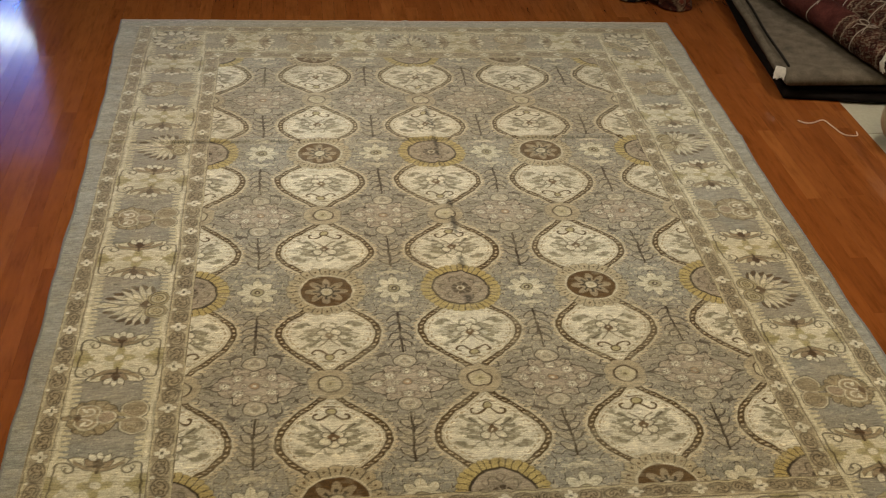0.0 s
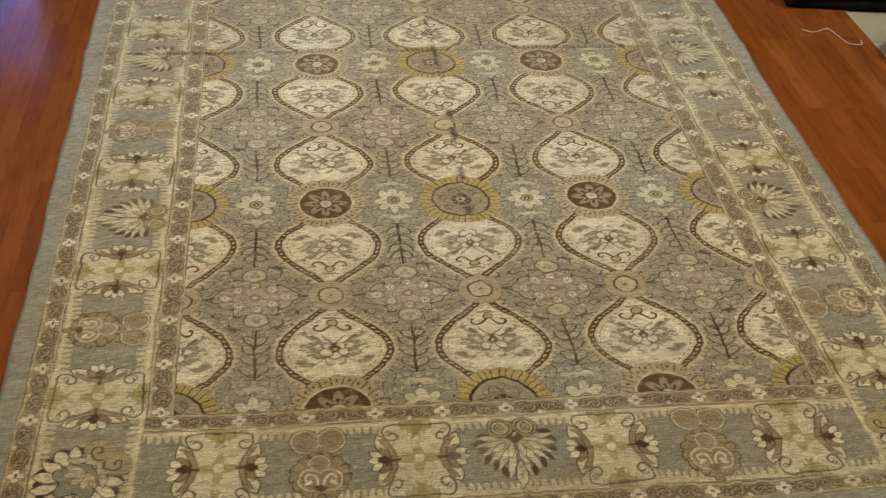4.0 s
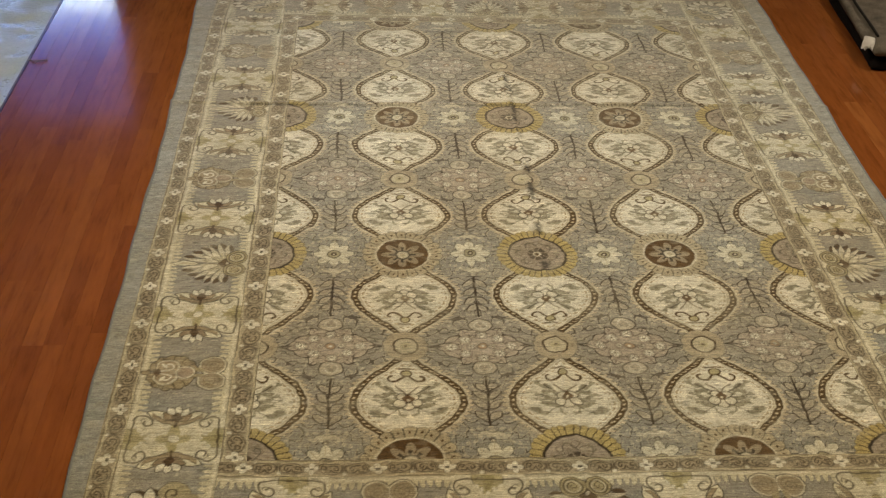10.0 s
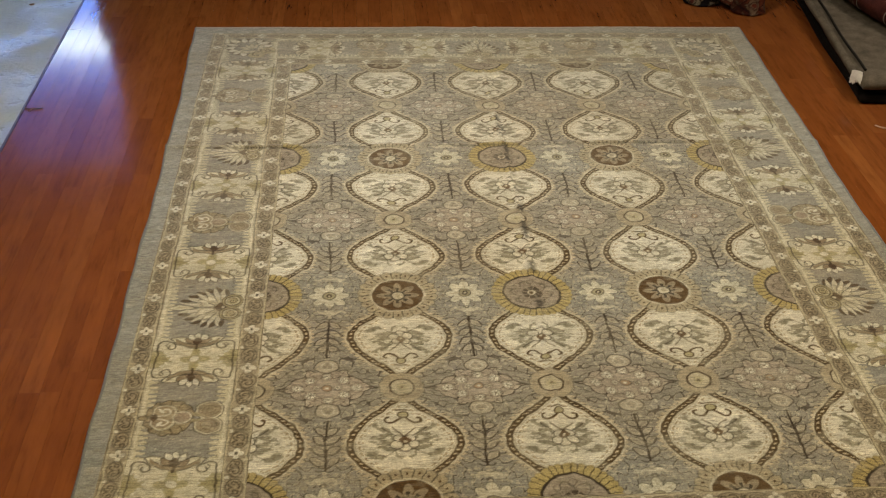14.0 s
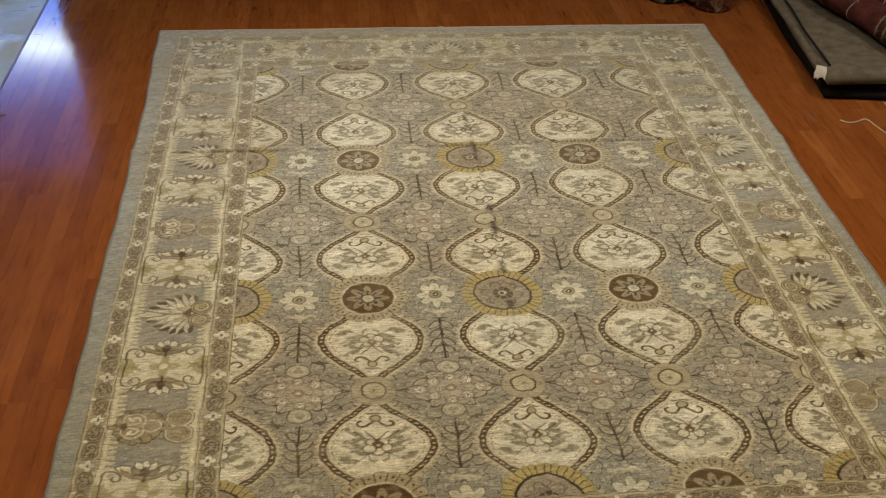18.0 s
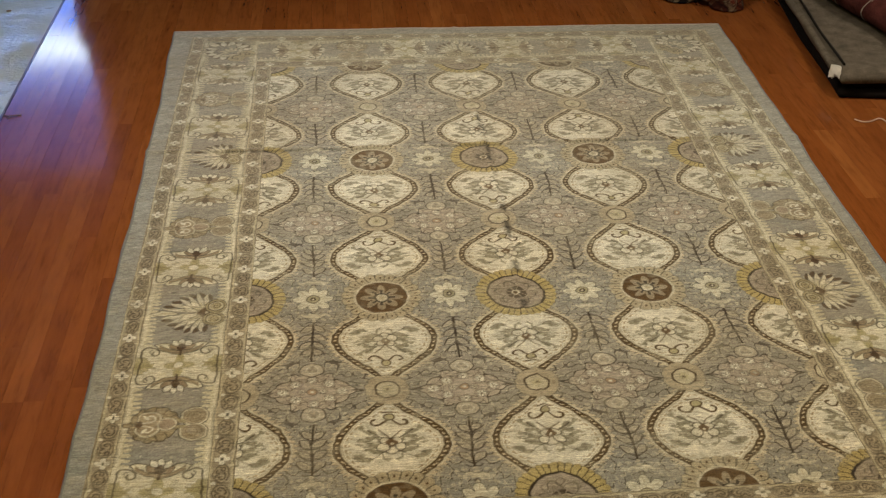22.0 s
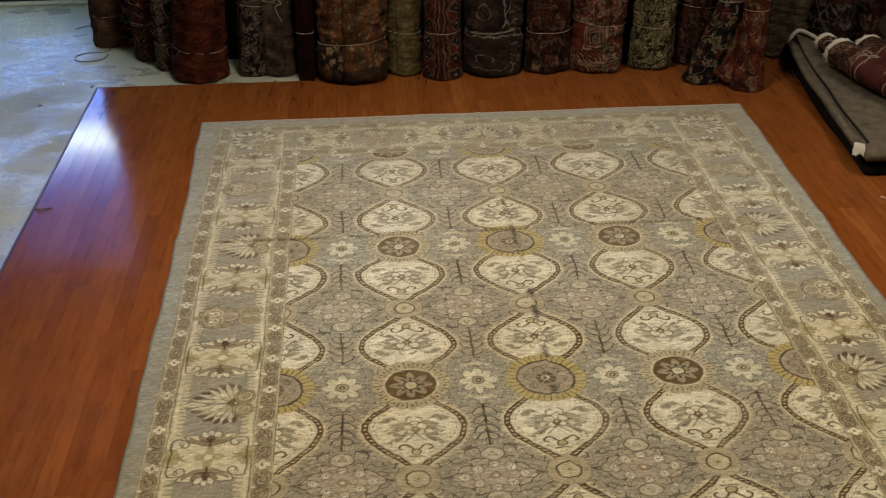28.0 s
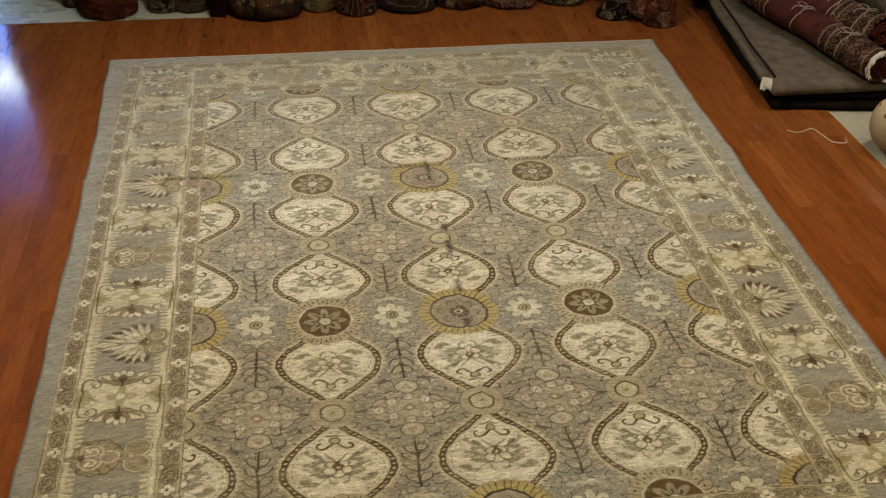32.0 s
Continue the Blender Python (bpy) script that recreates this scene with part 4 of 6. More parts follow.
def woven(name, parent, x0, x1, y0, y1, paint, label):
    """A piece of the carpet's face: one vertex a knot, dyed."""
    nx = max(2, round((x1 - x0) / STEP) + 1)
    # rows of knots lie closer at the near end
    count = max(2, round((y1 - y0) / (0.0030 + 0.0004 * (0.5 * (y0 + y1) + 1.4))) + 1)
    rows = np.linspace(0, 1, count)
    rows = y0 + (y1 - y0) * (rows * (1 - 0.13 * (y1 - y0) / 3.7) + rows ** 2 * 0.13 * (y1 - y0) / 3.7)
    ny = count
    gx, gy = np.meshgrid(np.linspace(x0, x1, nx), rows)
    x, y = gx.ravel(), gy.ravel()
    cl = Cloth(x + 0.0035 * waves(x, y, 0.35, 71) + 0.0020 * waves(x, y, 0.045, 72), y + 0.0045 * waves(x, y, 0.4, 73) + 0.0020 * waves(x, y, 0.045, 74))
    paint(cl)
    # worn places where the ground shows through, and faded patches
    worn = np.clip(waves(x * 0.6, y, 0.075, 75) + 0.7 * waves(x * 0.5, y, 0.024, 76) - 0.35, 0, 1.0)
    cl.lay(worn, (0.320, 0.292, 0.212), 0.30)
    patch = np.clip(waves(x, y, 0.30, 77) * 0.6 + 0.1, 0, 1)
    cl.lay(patch, (0.275, 0.242, 0.165), 0.22)
    # sheen and haze of the low view put into the dye, stronger far off
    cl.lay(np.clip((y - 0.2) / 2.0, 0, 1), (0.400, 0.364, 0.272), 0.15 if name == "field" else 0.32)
    # shade bands of separate dye lots along the weft
    band = waves(x * 0.15, y, 0.05, 81) * 0.5 + waves(x * 0.3, y, 0.012, 82) * 0.5
    cl.dye *= (1 + 0.095 * band + 0.055 * waves(x * 0.7, y, 0.030, 84))[:, None]
    dash = waves(x * 0.22, y, 0.0095, 87) * waves(x, y, 0.11, 88)
    cl.dye *= (1 - 0.34 * np.clip(dash - 0.35, 0, 1))[:, None]
    pale = waves(x * 0.25, y, 0.013, 94) * waves(x, y, 0.14, 95)
    cl.dye *= (1 + 0.16 * np.clip(pale - 0.30, 0, 1))[:, None]
    cl.dye *= 1 + 0.05 * waves(x, y, 0.9, 83)[:, None] * np.array((0.6, 1.0, 1.6))
    # dirt rubbed along the old middle fold
    fold_dark = np.exp(-((x - 0.020 - 0.008 * np.sin(2.3 * y)) / 0.013) ** 2) * np.clip(waves(x * 0.2, y, 0.14, 85) * 1.2 + 0.3 + 0.6 * waves(x, y, 0.025, 89), 0, 1) * ((y > -0.1) & (y < 1.35)) * 1.1
    # thin darker line beside the crease across the carpet
    fold_dark += np.exp(-((y - 1.060 - 0.010 * np.sin(1.7 * x)) / 0.008) ** 2) * np.clip(waves(x, y * 0.2, 0.4, 86) + 0.5 + 0.4 * waves(x, y, 0.03, 90), 0, 1) * 0.6
    cl.dye *= (1 - 0.72 * np.clip(fold_dark, 0, 1))[:, None]
    jitter = rng.normal(1, 0.09, len(x))
    cl.dye *= jitter[:, None]
    co = np.stack([laid_x(x, y), y + 0.004 * np.sin(1.5 * x), rug_height(x, y)], 1)
    idx = np.arange(nx * ny).reshape(ny, nx)
    quads = np.stack([idx[:-1, :-1], idx[:-1, 1:], idx[1:, 1:], idx[1:, :-1]], -1).reshape(-1, 4)
    me = bpy.data.meshes.new(name)
    me.vertices.add(len(co))
    me.vertices.foreach_set("co", co.ravel())
    me.loops.add(quads.size)
    me.loops.foreach_set("vertex_index", quads.ravel())
    me.polygons.add(len(quads))
    me.polygons.foreach_set("loop_start", np.arange(len(quads)) * 4)
    me.polygons.foreach_set("use_smooth", np.ones(len(quads), bool))
    me.update(calc_edges=True)
    dye = me.color_attributes.new("dye", "FLOAT_COLOR", "POINT")
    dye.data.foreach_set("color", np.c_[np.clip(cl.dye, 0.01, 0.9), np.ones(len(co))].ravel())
    me.materials.append(M_RUG)
    ob = new(name, me)
    ob.parent = parent
    return tagged(ob, label)


rug = thing("carpet", (0, 0, 0), label="large grey and cream hand-knotted carpet with rosettes on wooden floor", category="carpet")
PITCH_X, PITCH_Y = 0.2535, 1.607 / 6


def painter_side(sign, fn, centre, half, **more):
    return lambda cl: fn(cl, cl.y - MID, sign * cl.x - centre, half, **more)


def painter_end(sign, fn, a, b, **more):
    return lambda cl: fn(cl, cl.x, sign * (cl.y - (a + b) / 2), abs(b - a) / 2, **more)


def grey_edge(cl):
    cl.dye[:] = (0.262, 0.262, 0.232)
    cl.lay(np.clip(waves(cl.x * 2, cl.y * 2, 0.05, 91) * 0.5, 0, 1), (0.20, 0.20, 0.17), 0.6)
    cl.lay(np.clip(waves(cl.x * 0.4, cl.y * 1.5, 0.12, 92) * 0.6, 0, 1), (0.215, 0.228, 0.205), 0.8)
    cl.lay(np.clip(waves(cl.x, cl.y * 2.5, 0.03, 93) * 0.8 - 0.3, 0, 1), (0.33, 0.32, 0.27), 0.6)


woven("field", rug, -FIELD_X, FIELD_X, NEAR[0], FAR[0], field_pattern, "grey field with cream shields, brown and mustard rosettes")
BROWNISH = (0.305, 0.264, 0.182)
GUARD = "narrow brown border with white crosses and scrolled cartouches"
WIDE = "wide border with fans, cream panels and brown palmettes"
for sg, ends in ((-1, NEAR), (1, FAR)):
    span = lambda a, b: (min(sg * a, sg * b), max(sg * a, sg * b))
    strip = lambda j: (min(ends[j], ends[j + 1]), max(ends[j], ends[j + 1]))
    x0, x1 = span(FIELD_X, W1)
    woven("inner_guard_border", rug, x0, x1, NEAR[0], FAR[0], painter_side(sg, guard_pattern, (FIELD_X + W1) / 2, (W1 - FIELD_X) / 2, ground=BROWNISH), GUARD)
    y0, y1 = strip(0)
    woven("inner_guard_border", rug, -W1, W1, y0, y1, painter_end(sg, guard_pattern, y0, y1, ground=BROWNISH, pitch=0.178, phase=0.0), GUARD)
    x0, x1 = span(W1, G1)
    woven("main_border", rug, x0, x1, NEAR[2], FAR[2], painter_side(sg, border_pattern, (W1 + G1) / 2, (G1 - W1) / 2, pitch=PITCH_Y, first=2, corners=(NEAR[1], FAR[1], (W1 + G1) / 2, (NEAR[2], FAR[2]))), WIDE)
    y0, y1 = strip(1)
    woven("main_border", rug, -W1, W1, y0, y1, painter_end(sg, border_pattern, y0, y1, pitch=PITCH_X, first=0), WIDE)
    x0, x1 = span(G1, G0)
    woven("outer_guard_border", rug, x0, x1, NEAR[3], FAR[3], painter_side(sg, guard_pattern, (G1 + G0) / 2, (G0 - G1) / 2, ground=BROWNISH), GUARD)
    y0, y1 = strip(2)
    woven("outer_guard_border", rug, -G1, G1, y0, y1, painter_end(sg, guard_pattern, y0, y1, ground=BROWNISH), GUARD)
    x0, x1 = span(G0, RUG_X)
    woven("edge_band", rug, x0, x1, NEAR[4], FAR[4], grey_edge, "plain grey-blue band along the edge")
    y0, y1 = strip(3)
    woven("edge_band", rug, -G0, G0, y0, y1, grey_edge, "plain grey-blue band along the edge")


def overcast_edge(points, name, cloth):
    pts = [Vector((p[0], p[1], max(0.0055, float(rug_height(np.array([p[0]]), np.array([p[1]]))[0]) - 0.003))) for p in points]
    part(name, tube(pts, 0.0052, 6), cloth, rug, "bound grey edge" if cloth is M_SELVEDGE else "pale woven end", smooth=True)


for sg, ye in ((-1, NEAR[4] - 0.001), (1, FAR[4] + 0.001)):
    ys = np.linspace(NEAR[4], FAR[4], 160)
    xs = laid_x(np.full(160, sg * (RUG_X + 0.0012)), ys)
    overcast_edge([(x, y + 0.004 * math.sin(1.5 * sg * RUG_X), 0) for x, y in zip(xs, ys)], "selvedge", M_SELVEDGE)
    xs = np.linspace(-RUG_X, RUG_X, 140)
    overcast_edge([(float(laid_x(np.array([x]), np.array([ye]))[0]), ye + 0.004 * math.sin(1.5 * x), 0) for x in xs], "end_binding", M_ENDING)

# ---------------------------------------------------------------- carpets standing rolled along the back
RED, RUST, MAROON, NAVY = (0.16, 0.035, 0.022), (0.20, 0.062, 0.028), (0.075, 0.016, 0.014), (0.025, 0.025, 0.032)
SAND, KHAKI, STONE, BONE = (0.26, 0.19, 0.11), (0.17, 0.135, 0.06), (0.16, 0.14, 0.12), (0.38, 0.33, 0.25)
BLACK = (0.018, 0.015, 0.014)


class Dyes:
    """The colours of one carpet and the way it is figured."""

    def __init__(self, kind, ground, second, light, dark, size=1.0, fade=1.0, middle=0.0):
        self.kind, self.size, self.middle = kind, size, middle
        self.ground, self.second, self.light, self.dark = (tuple(0.72 * fade * q for q in c) for c in (ground, second, light, dark))


def lattice(cl, u, v, dyes, k):
    """Stepped diamonds with outlines, in offset rows, small hooked crosses between."""
    pu, pv, step = 0.125 * k, 0.150 * k, 0.0075 * k
    row = np.floor(v / pv)
    uu = np.mod(u + 0.5 * pu * np.mod(row, 2), pu) - pu / 2
    vv = np.mod(v, pv) - pv / 2
    uq, vq = np.abs(np.round(uu / step) * step), np.abs(np.round(vv / step) * step)
    d = uq / pu + vq / pv
    turn = np.mod(np.floor((u + 0.5 * pu * np.mod(row, 2)) / pu) + row, 3)
    cl.lay(under((d - 0.44) * 0.1), dyes.second)
    cl.lay(near((d - 0.44) * 0.1, 0.0034), dyes.light, 0.8)
    cl.lay(under((d - 0.27) * 0.1) * (turn > 0.5), dyes.ground)
    cl.lay(near((d - 0.27) * 0.1, 0.0030), dyes.dark)
    cl.lay(under((d - 0.15) * 0.1), dyes.dark)
    cl.lay(near((d - 0.13) * 0.1, 0.0026), dyes.light, 0.9)
    cl.lay(under(np.maximum(uq, vq) - 0.007 * k), dyes.second)
    cu, cv = pu / 2 - np.abs(uu), pv / 2 - np.abs(vv)
    cl.lay(under(np.minimum(cu, cv) - 0.004) * under(np.maximum(cu, cv) - 0.026 * k), dyes.light, 0.8)
    cl.lay(near(np.maximum(cu, cv) - 0.030 * k, 0.0030) * (np.minimum(cu, cv) > 0.010 * k), dyes.light, 0.55)


def blossoms(cl, u, v, dyes, k):
    """Winding stems with leaves and round flowers."""
    n1, n2, n3 = waves(u, v, 0.085 * k, 101), waves(u, v, 0.045 * k, 102), waves(u, v, 0.16 * k, 103)
    cl.lay((n3 > 0.25).astype(float), dyes.second, 0.9)
    cl.lay(near(n3 - 0.25, 0.10), dyes.dark)
    cl.lay(near(n1, 0.13), dyes.dark, 0.9)
    cl.lay(near(n1 - 0.22, 0.07), dyes.light, 0.75)
    cl.lay((n2 > 0.95).astype(float), dyes.light, 0.8)
    cl.lay((n2 < -1.0).astype(float), dyes.dark, 0.9)
    pu, pv = 0.105 * k, 0.120 * k
    row = np.floor(v / pv)
    uu = np.mod(u + 0.37 * pu * row, pu) - pu / 2 + 0.012 * n3
    vv = np.mod(v, pv) - pv / 2 + 0.012 * n1
    r, th = np.hypot(uu, vv), np.arctan2(vv, uu)
    rim = k * (0.024 + 0.009 * np.abs(np.cos(3 * th)))
    cl.lay(under(r - rim - 0.004 * k), dyes.dark)
    cl.lay(under(r - rim), dyes.light, 0.9)
    cl.lay(near(r - 0.017 * k, 0.0028), dyes.dark, 0.8)
    cl.lay(under(r - 0.011 * k), dyes.second)


def net(cl, u, v, dyes, k):
    """A dark net over pale cells."""
    n1, n2 = waves(u, v * 0.8, 0.060 * k, 104), waves(u, v, 0.042 * k, 105)
    cl.lay(np.clip(0.5 + n1, 0, 1), dyes.light, 0.6)
    cl.lay(near(n1, 0.30), dyes.dark)
    cl.lay(near(n2, 0.24), dyes.dark)


def stripes(cl, u, v, dyes, k):
    """Borders that run along the roll: rows of hooked squares between double lines."""
    p = 0.115 * k
    uu = np.mod(u + 0.02, p) - p / 2
    vv = np.mod(v, 0.062 * k) - 0.031 * k
    d = np.maximum(np.abs(uu), np.abs(vv))
    cl.lay(near(np.abs(uu) - 0.040 * k, 0.0050), dyes.dark)
    cl.lay(near(np.abs(uu) - 0.047 * k, 0.0024), dyes.light, 0.8)
    zig = np.abs(np.mod(v / (0.030 * k), 1) * 2 - 1) * 0.010 * k
    cl.lay(near(np.abs(uu) - 0.036 * k + zig, 0.0024), dyes.light, 0.7)
    cl.lay(under(np.abs(uu) + np.abs(vv) - 0.026 * k), dyes.second)
    cl.lay(near(np.abs(uu) + np.abs(vv) - 0.026 * k, 0.0030), dyes.light, 0.8)
    cl.lay(near(d - 0.009 * k, 0.0028), dyes.dark)
    cl.lay(under(d - 0.004 * k), dyes.light)


def cross_bands(cl, u, v, dyes, k):
    """Rings of plain and toothed bands round the foot, with figures above."""
    blossoms(cl, u, v, dyes, k * 0.9)
    for at, half, col in ((0.075, 0.020, dyes.dark), (0.105, 0.010, dyes.second), (0.055, 0.003, dyes.light), (0.120, 0.003, dyes.light), (0.330, 0.016, dyes.second), (0.352, 0.003, dyes.light)):
        cl.lay(near(v - at - 0.010 * np.sin(4 * u), half), col, 0.9)
    cl.lay(near(v - 0.105 - 0.012 * np.abs(np.mod(u / 0.03, 1) * 2 - 1), 0.0026), dyes.light, 0.7)
    xs = np.abs(np.mod(u, 0.10) - 0.05)
    cl.lay(near(xs - np.abs(v - 0.235) * 0.6, 0.0040) * (np.abs(v - 0.235) < 0.08), dyes.light, 0.8)


def worn_plain(cl, u, v, dyes, k):
    cl.lay(np.clip(waves(u, v * 2.5, 0.10, 106), 0, 1), dyes.second, 0.7)
    cl.lay(near(waves(u, v * 2.2, 0.09, 107), 0.10), dyes.dark, 0.8)
    cl.lay((waves(u, v, 0.05, 108) > 1.2).astype(float), dyes.light, 0.6)


def garden(cl, u, v, dyes, k):
    """Worn rust and green with upright streaks; a dark turned-over corner with cream flowers near the foot."""
    streak = waves(u, v * 0.12, 0.022, 121) + 0.8 * waves(u, v, 0.11, 122)
    cl.lay(np.clip(streak * 0.9 + 0.1, 0, 1), dyes.second, 0.95)
    cl.lay(near(waves(u, v * 0.25, 0.030, 123) - 0.5, 0.14), dyes.light, 0.55)
    cl.lay(near(waves(u, v, 0.055, 124), 0.16) * (waves(u, v, 0.10, 125) > 0.1), dyes.dark, 0.8)
    cl.lay((waves(u, v, 0.040, 126) > 1.15).astype(float), dyes.light, 0.8)
    corner = under(u + 0.045 + 0.25 * (v - 0.10)) * under(v - 0.222)
    cl.lay(corner, dyes.dark, 0.95)
    for fu, fv in ((-0.150, 0.185), (-0.105, 0.200), (-0.125, 0.130), (-0.080, 0.150), (-0.165, 0.105), (-0.070, 0.100), (-0.195, 0.155)):
        r, th = np.hypot(u - fu, v - fv), np.arctan2(v - fv, u - fu)
        cl.lay(corner * under(r - 0.011 - 0.010 * np.abs(np.cos(2.5 * th + fu * 40))), dyes.light)
        cl.lay(corner * under(r - 0.005), dyes.dark, 0.8)
    cl.lay(under(v - 0.075 - 0.15 * (u + 0.05)), dyes.dark, 0.75)


def squares(cl, u, v, dyes, k):
    """Nested squares in red and black with cream lines, slanting bars below, small flowers beside."""
    blossoms(cl, u, v, dyes, k * 0.55)
    left = under(u - 0.022) * under(v - 0.285)
    cl.lay(left, dyes.ground)
    d = np.maximum(np.abs(u + 0.045), np.abs(v - 0.205) * 1.05)
    for at, col in ((0.064, dyes.light), (0.058, dyes.dark), (0.050, dyes.light), (0.046, dyes.ground), (0.030, dyes.light), (0.026, dyes.dark), (0.013, dyes.light), (0.009, dyes.ground)):
        cl.lay(left * under(d - at), col, 0.9)
    bars = np.mod((u * 0.9 + v) / 0.026, 1)
    cl.lay(left * under(v - 0.135) * (bars < 0.22), dyes.light, 0.85)
    cl.lay(left * under(v - 0.135) * (bars > 0.55) * (bars < 0.8), dyes.dark, 0.9)
    cl.lay(near(u - 0.022, 0.0032) * under(v - 0.285), dyes.light, 0.9)
    cl.lay(near(u - 0.034, 0.0026) * under(v - 0.285), dyes.light, 0.7)
    for at in (0.05, 0.068, 0.285, 0.297):
        cl.lay(near(v - at, 0.0030), dyes.light, 0.75)
    r, th = np.hypot(u - 0.010, v - 0.385), np.arctan2(v - 0.385, u - 0.010)
    for at, col in ((0.075, dyes.light), (0.068, dyes.ground), (0.045, dyes.light), (0.038, dyes.dark), (0.020, dyes.ground)):
        cl.lay(under(r - at * (0.75 + 0.25 * np.cos(8 * th))), col, 0.85)


def wide_net(cl, u, v, dyes, k):
    """Dark ground with two lines round the tied waist, a cream branching line above and a ring near the foot."""
    cl.lay(np.clip(waves(u, v * 0.6, 0.09, 131) * 0.8, 0, 1), dyes.second, 0.8)
    cl.lay(near(waves(u, v, 0.05, 132), 0.12), dyes.dark, 0.7)
    up = (v > 0.27).astype(float)
    cl.lay(up * (np.abs(u - 0.060) < 0.045), dyes.dark, 0.7)
    for line in ([(0.036, 0.28), (0.060, 0.34), (0.040, 0.42), (0.075, 0.50)], [(0.085, 0.28), (0.060, 0.34), (0.088, 0.42), (0.050, 0.52)], [(0.092, 0.27), (0.094, 0.40), (0.090, 0.55)]):
        cl.lay(up * stroke(u, v, line, 0.0050), dyes.light, 0.9)
    cl.lay(up * near(np.hypot(u + 0.07, v - 0.36) - 0.035, 0.0030), dyes.light, 0.5)
    for at, col in ((0.238, dyes.dark), (0.250, dyes.light), (0.258, dyes.dark), (0.225, dyes.light)):
        cl.lay(near(v - at - 0.01 * u, 0.0038), col, 0.8)
    cl.lay(near(np.hypot((u + 0.055) / 1.5, v - 0.105) - 0.034, 0.0030) * (v > 0.085), dyes.light, 0.7)
    cl.lay(near(v - 0.052, 0.0026), dyes.light, 0.5)
    cl.lay(near(waves(u, v, 0.06, 133), 0.09) * (u > 0.08), dyes.light, 0.6)


FIGURES = {"garden": garden, "squares": squares, "wide_net": wide_net, "lattice": lattice, "blossoms": blossoms, "net": net, "stripes": stripes, "bands": cross_bands, "plain": worn_plain}


def dyed(u, v, dyes, seed):
    """Dyes for knots at u round and v along a rolled carpet."""
    n = np.random.default_rng(seed).uniform(0, 5, 2)
    cl = Cloth(u, v)
    cl.dye[:] = dyes.ground
    us, vs = u + n[0], v + (0 if dyes.kind == "bands" else n[1])
    if dyes.middle:
        us, vs = u + math.pi / 2 * dyes.middle, v  # drawn from the front's middle
    FIGURES[dyes.kind](cl, us + 0.007 * waves(us, vs, 0.09, 111), vs + 0.010 * waves(us, vs, 0.10, 112), dyes, dyes.size)
    worn = np.clip(waves(us, vs * 1.3, 0.10, 114) + 0.5 * waves(us, vs, 0.03, 115) - 0.1, 0, 1)
    cl.lay(worn, tuple(0.75 * q for q in dyes.ground), 0.75)
    cl.dye *= (1 + 0.30 * waves(us, vs * 1.5, 0.13, 113))[:, None]
    return np.clip(cl.dye, 0.002, 0.9)


def dyed_skin(name, co, dye, parent, cap=True):
    """A closed skin over co[level, side] with a dye for each point."""
    levels, sides = co.shape[:2]
    me = bpy.data.meshes.new(name)
    idx = np.arange(levels * sides).reshape(levels, sides)
    nxt = np.roll(idx, -1, 1)
    quads = np.stack([idx[:-1], nxt[:-1], nxt[1:], idx[1:]], -1).reshape(-1, 4)
    faces = quads.tolist()
    if cap:
        faces += [idx[0, ::-1].tolist(), idx[-1].tolist()]
    me.from_pydata(co.reshape(-1, 3).tolist(), [], faces)
    me.polygons.foreach_set("use_smooth", np.ones(len(me.polygons), bool))
    at = me.color_attributes.new("dye", "FLOAT_COLOR", "POINT")
    at.data.foreach_set("color", np.c_[dye, np.ones(len(dye))].ravel())
    me.materials.append(M_PILE)
    ob = new(name, me)
    ob.parent = parent
    return ob


